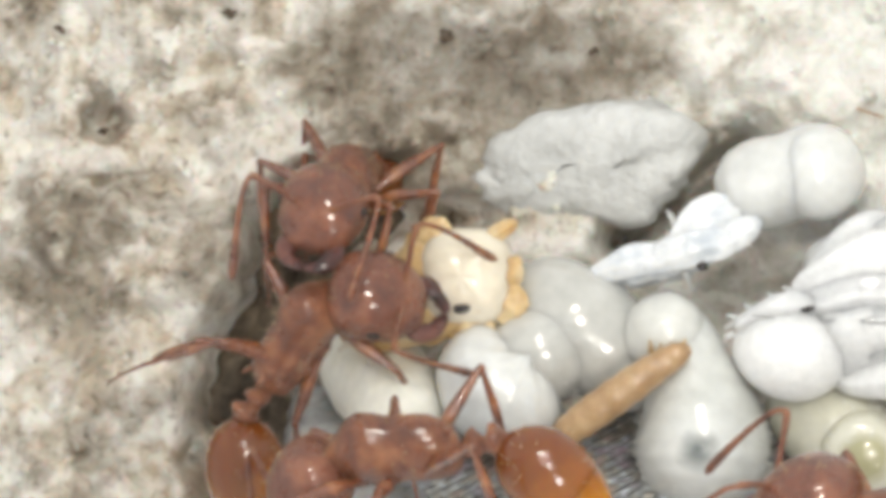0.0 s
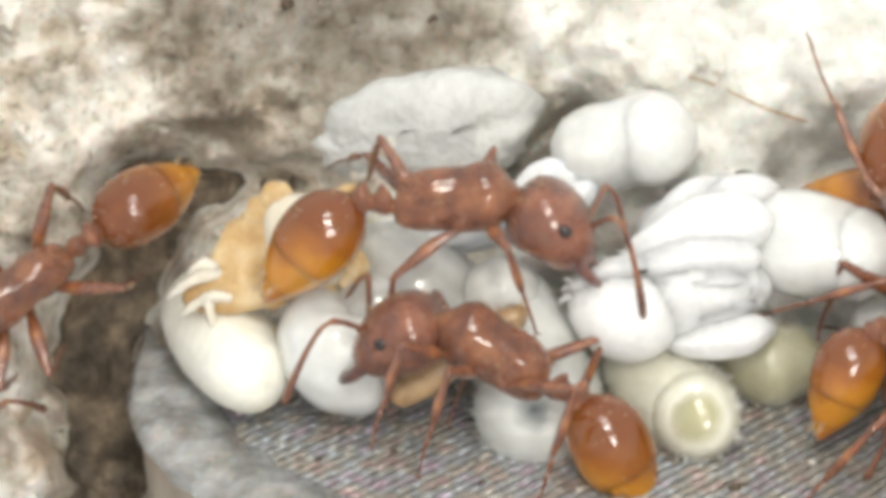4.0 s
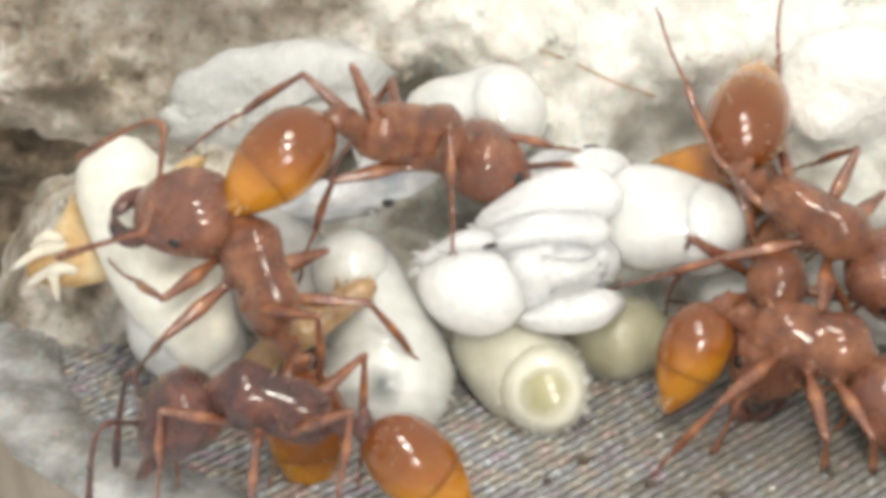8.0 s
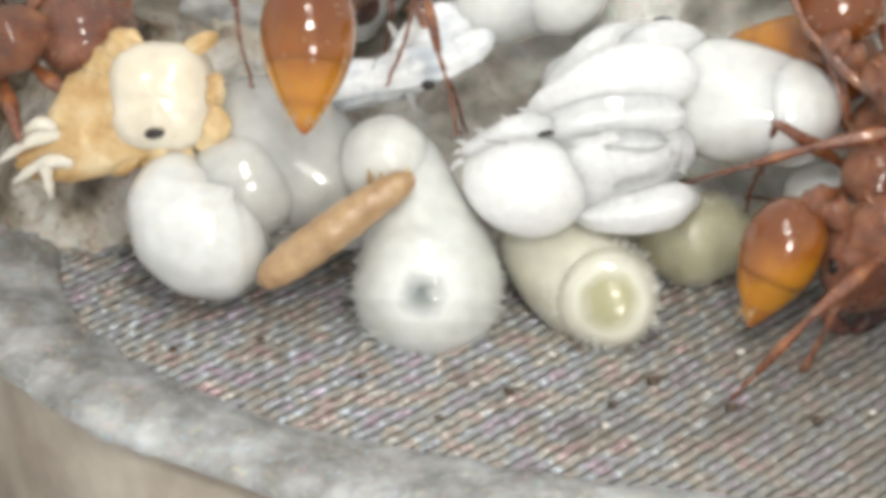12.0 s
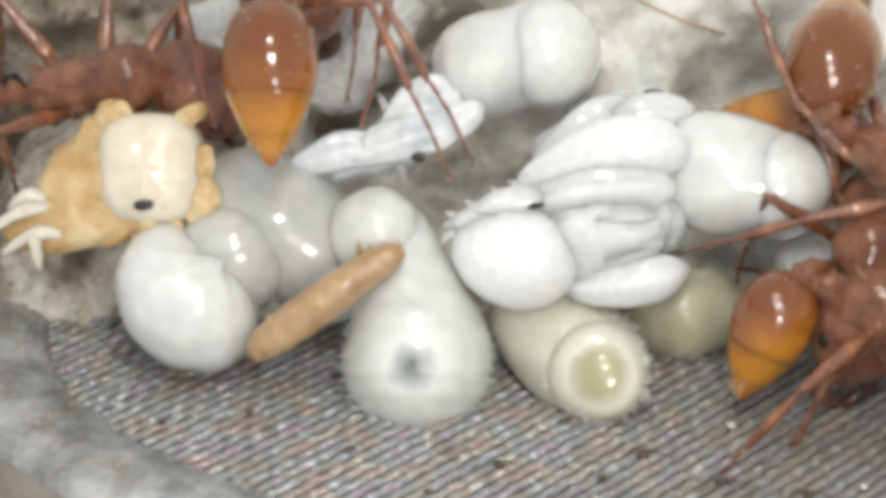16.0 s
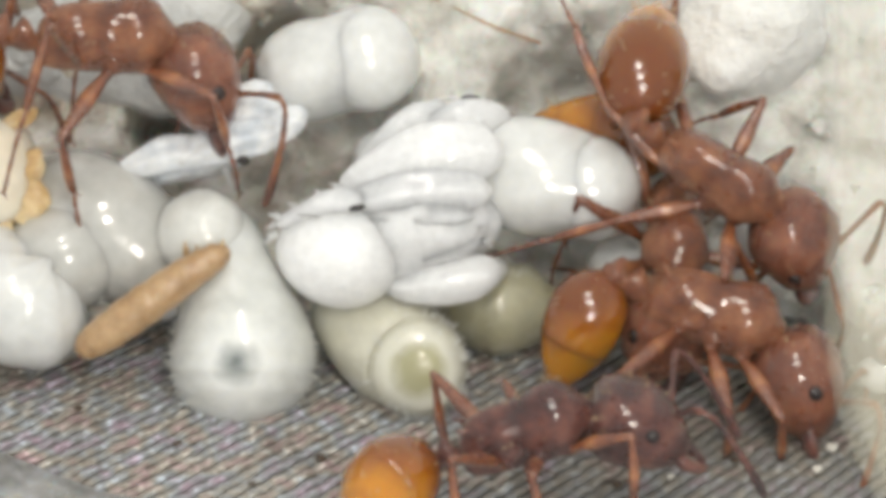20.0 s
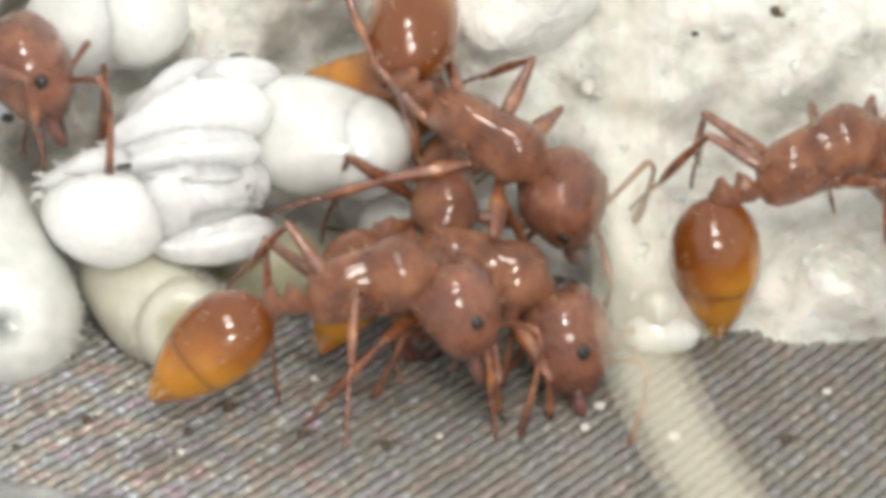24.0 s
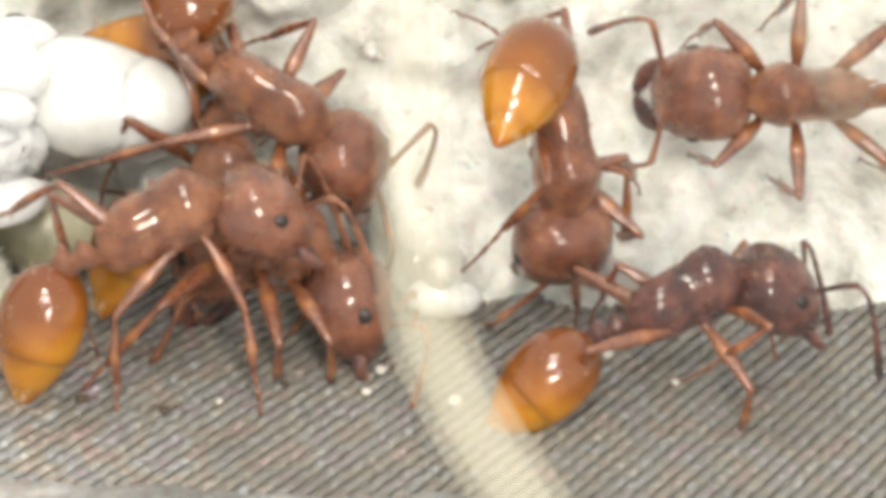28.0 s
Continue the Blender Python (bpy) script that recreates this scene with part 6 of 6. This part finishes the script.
    crawl(ants['K'], (
        (0, 22.00, 4.50, -1.90, 180, 85, 0, 30, 0, 10, 0),
        (17, 19.00, 4.00, -1.90, 185, 85, 0, 30, 0, 10, 0),
        (19.3, 17.50, 3.00, -1.90, 175, 88, 0, 30, 0, 10, 0),
        (19.9, 15.60, 2.20, -2.00, 135, 88, 10, 30, 0, 5, 0),
        (20.3, 11.45, 0.99, -2.60, 98, 90, 32, 35, 0, 0, 0),
        (20.5, 11.57, 1.02, -2.00, 95, 90, 32, 35, 0, 0, 0),
        (22.5, 11.90, 1.01, -2.20, 92, 88, 36, 22, 0, 4, 0),
        (23, 12.13, 0.50, -2.00, 96, 90, 36, 20, 0, 6, -6),
        (23.5, 12.75, 0.37, -2.00, 45, 60, 15, 66, 0, 42, 0),
        (24, 13.00, 0.82, -2.00, 18, 25, 0, 66, 0, 78, 0),
        (24.5, 13.35, 0.55, -1.80, 6, 22, 0, 55, 0, 80, 0),
        (25, 13.72, 0.58, -1.80, 2, 22, 0, 52, 0, 96, 0),
        (25.5, 13.90, 0.54, -1.80, 4, 22, 0, 50, 0, 84, 0),
        (26, 13.48, 0.78, -1.80, 0, 22, 0, 46, 0, 70, 0),
        (26.5, 12.55, 1.09, -1.80, -3, 22, 0, 66, 0, 98, 20),
        (27, 12.30, 0.70, -2.60, -32, 55, 0, 45, 0, 13, 98),
        (27.5, 12.28, 0.60, -2.60, -55, 75, 0, 45, 0, -11, 116),
        (28, 12.27, 0.50, -2.60, -84, 85, 0, 48, 0, -30, 142),
    ), ((16, 22), (23, 25.2), (25.8, 28)), (
        (24, "hind", True, 10.63, 1.57, 10.41, 0.19),
        (24, "hind", False, 11.19, 1.66, 11.42, 0.65),
        (25, "hind", False, 12.31, 2.43, 10.52, 1.38),
        (25, "hind", True, 12.99, 1.97, 12.22, 1.38),
        (25, "middle", True, 12.77, -0.27, 11.67, -2.2),
        (25, "front", True, 14.05, -0.73, 13.77, -1.65),
        (26, "hind", False, 11.39, 2.39, 10.52, 1.08),
        (26, "hind", True, 12.96, 2.17, 12.18, 1.45),
        (26, "middle", True, 13.88, -0.62, 13.92, -1.03),
        (26, "middle", False, 11.72, -0.02, 11.12, -2.41),
        (26, "front", True, 15.4, -0.3, 15.77, -0.66),
        (28, "hind", False, 12.7, 2.71, 11.78, 2.29),
        (28, "middle", True, 13.91, -0.02, 13.81, -1.77),
        (28, "front", True, 14.09, 0.44, 14.09, -0.2),
        (28, "hind", True, 11.97, 0.07, 11.23, -1.22),
    ))
    crawl(ants['M'], (
        (0, 22.00, -2.80, -5.42, 180, 158, 0, 30, 0, 40, 0),
        (16, 15.50, -4.60, -7.91, 180, 158, 0, 30, 0, 40, 0),
        (17.4, 8.68, -4.72, -8.00, 178, 164, 0, 30, 0, 30, 0),
        (17.8, 5.83, -3.92, -7.01, 176, 164, 0, 30, 0, 25, 0),
        (18.1, 5.24, -4.60, -7.91, 165, 158, 0, 30, 0, 25, 0),
        (18.4, 3.47, -5.83, -8.00, 135, 144, 0, 30, 0, 25, 0),
        (18.8, 1.53, -7.00, -8.00, 100, 95, 0, 30, 0, 25, 0),
        (19.2, 1.15, -6.24, -8.00, 78, 80, 0, 30, 0, 25, 0),
        (19.4, 1.16, -4.77, -8.00, 68, 65, 0, 30, 0, 25, 0),
        (19.6, 1.01, -3.46, -6.37, 48, 25, 0, 30, 0, 22, 0),
        (19.8, 2.28, -2.99, -6.40, 32, 22, 0, 25, 0, -8, 55),
        (20, 4.38, -3.00, -6.00, 12, 22, 0, 25, 0, -8, 62),
        (20.5, 7.18, -2.60, -5.40, 12, 22, 0, 30, 0, 5, 52),
        (21.2, 12.20, -2.20, -4.52, 12, 22, 0, 30, 0, 40, 0),
        (22.2, 17.40, -2.20, -4.52, 15, 21, 0, 25, 0, 40, 0),
        (23.3, 18.30, -2.04, -4.27, 16, 20, 0, 25, 0, 30, 0),
        (24, 18.20, -1.90, -4.00, 18, 19, 0, 25, 0, 20, 0),
        (24.5, 14.79, -2.15, -4.45, 20, 19, 0, 48, 0, 40, 0),
        (25, 14.37, -2.26, -4.61, 20, 19, 0, 48, 0, 12, 0),
        (25.5, 13.84, -1.95, -4.13, 28, 19, 0, 48, 0, 14, 0),
        (26, 13.81, -1.97, -4.15, 30, 19, 0, 48, 0, 8, 0),
        (26.5, 14.06, -1.97, -4.15, 24, 19, 0, 48, 0, 14, 0),
        (27, 14.12, -1.97, -4.16, 22, 19, 0, 48, 0, 24, 0),
        (27.5, 14.17, -1.94, -4.12, 20, 19, 0, 48, 0, 24, 0),
        (28, 14.42, -2.08, -4.32, 20, 19, 0, 48, 0, 24, 0),
    ), ((16, 25.5), (26, 28)), (
        (25, "hind", True, 12.17, -1.78, 11.67, -2.29),
        (25, "middle", False, 13.5, -1.74, 13.32, -2.38),
        (25, "middle", True, 13.13, -3.29, 13.13, -4.03),
        (25, "front", True, 15.42, -3.29, 15.61, -4.21),
        (26, "hind", True, 11.72, -1.59, 11.16, -2.32),
        (26, "middle", False, 12.71, -1.59, 12.91, -2.41),
        (26, "front", True, 15.54, -2.51, 15.03, -3.33),
        (26, "middle", True, 15.03, -3.33, 15.54, -4.21),
        (26, "hind", False, 12.75, -2.97, 12.8, -4.25),
        (28, "middle", True, 15.39, -3.44, 15.57, -4.55),
        (28, "front", True, 15.52, -2.42, 14.92, -3.16),
        (28, "hind", False, 13.07, -1.68, 13.35, -2.61),
        (28, "hind", True, 12.8, -2.88, 12.89, -3.9),
    ))
    crawl(ants['N'], (
        (0, 23.50, 3.00, -1.90, 180, 90, 0, 30, 0, 10, 0),
        (25.6, 23.00, 2.00, -1.90, 180, 90, 0, 30, 0, 10, 0),
        (26.4, 20.60, 2.40, -1.90, 185, 90, 0, 30, 0, 10, 0),
        (26.7, 19.52, 2.08, -1.90, 185, 90, 0, 30, 0, 10, 0),
        (27, 18.33, 1.97, -1.90, 182, 90, 0, 30, 0, 10, 0),
        (27.5, 16.89, 1.88, -1.90, 182, 90, 0, 30, 0, 10, 0),
        (28, 16.48, 1.35, -1.90, 180, 90, 0, 30, 0, 10, 0),
    ), ((24, 28),))
    walk(cocoon, (
        (0, facing(-6.05, -0.68, -0.50, -42, 60, -54)),
        (3, facing(-6.00, -0.62, -0.50, -42, 60, -54)),
        (5.5, facing(-5.95, -0.55, -0.60, -25, 60, -50)),
        (6, facing(-5.85, -0.52, -0.70, -18, 60, -46)),
        (7, facing(-5.60, -0.45, -0.90, -15, 60, -40)),
        (7.5, facing(-5.30, -0.20, -1.40, -40, 60, -20)),
        (8, facing(-4.40, 0.45, -2.20, -63, 60)),
        (8.5, facing(-0.60, 0.10, -2.10, -95, 60)),
        (9, facing(2.20, -1.95, -2.70, -115, 60)),
        (9.5, facing(5.00, -1.75, -2.80, -125, 60, 15)),
        (10, facing(7.55, -1.95, -2.90, -138, 60, 15)),
        (10.5, facing(6.94, -1.66, -4.20, -112, 60, 30)),
        (11, facing(8.66, -3.09, -4.60, -112, 60)),
        (11.5, facing(10.86, -3.38, -4.40, -120, 60)),
        (12, facing(13.23, -2.53, -4.00, -120, 60)),
        (13.5, facing(21.50, 0.60, -3.20, -110, 60)),
        (15, facing(25.00, 5.20, -2.60, -90, 60)),
        (28, facing(25.30, 5.70, -2.60, -90, 60)),
    ))


motions()
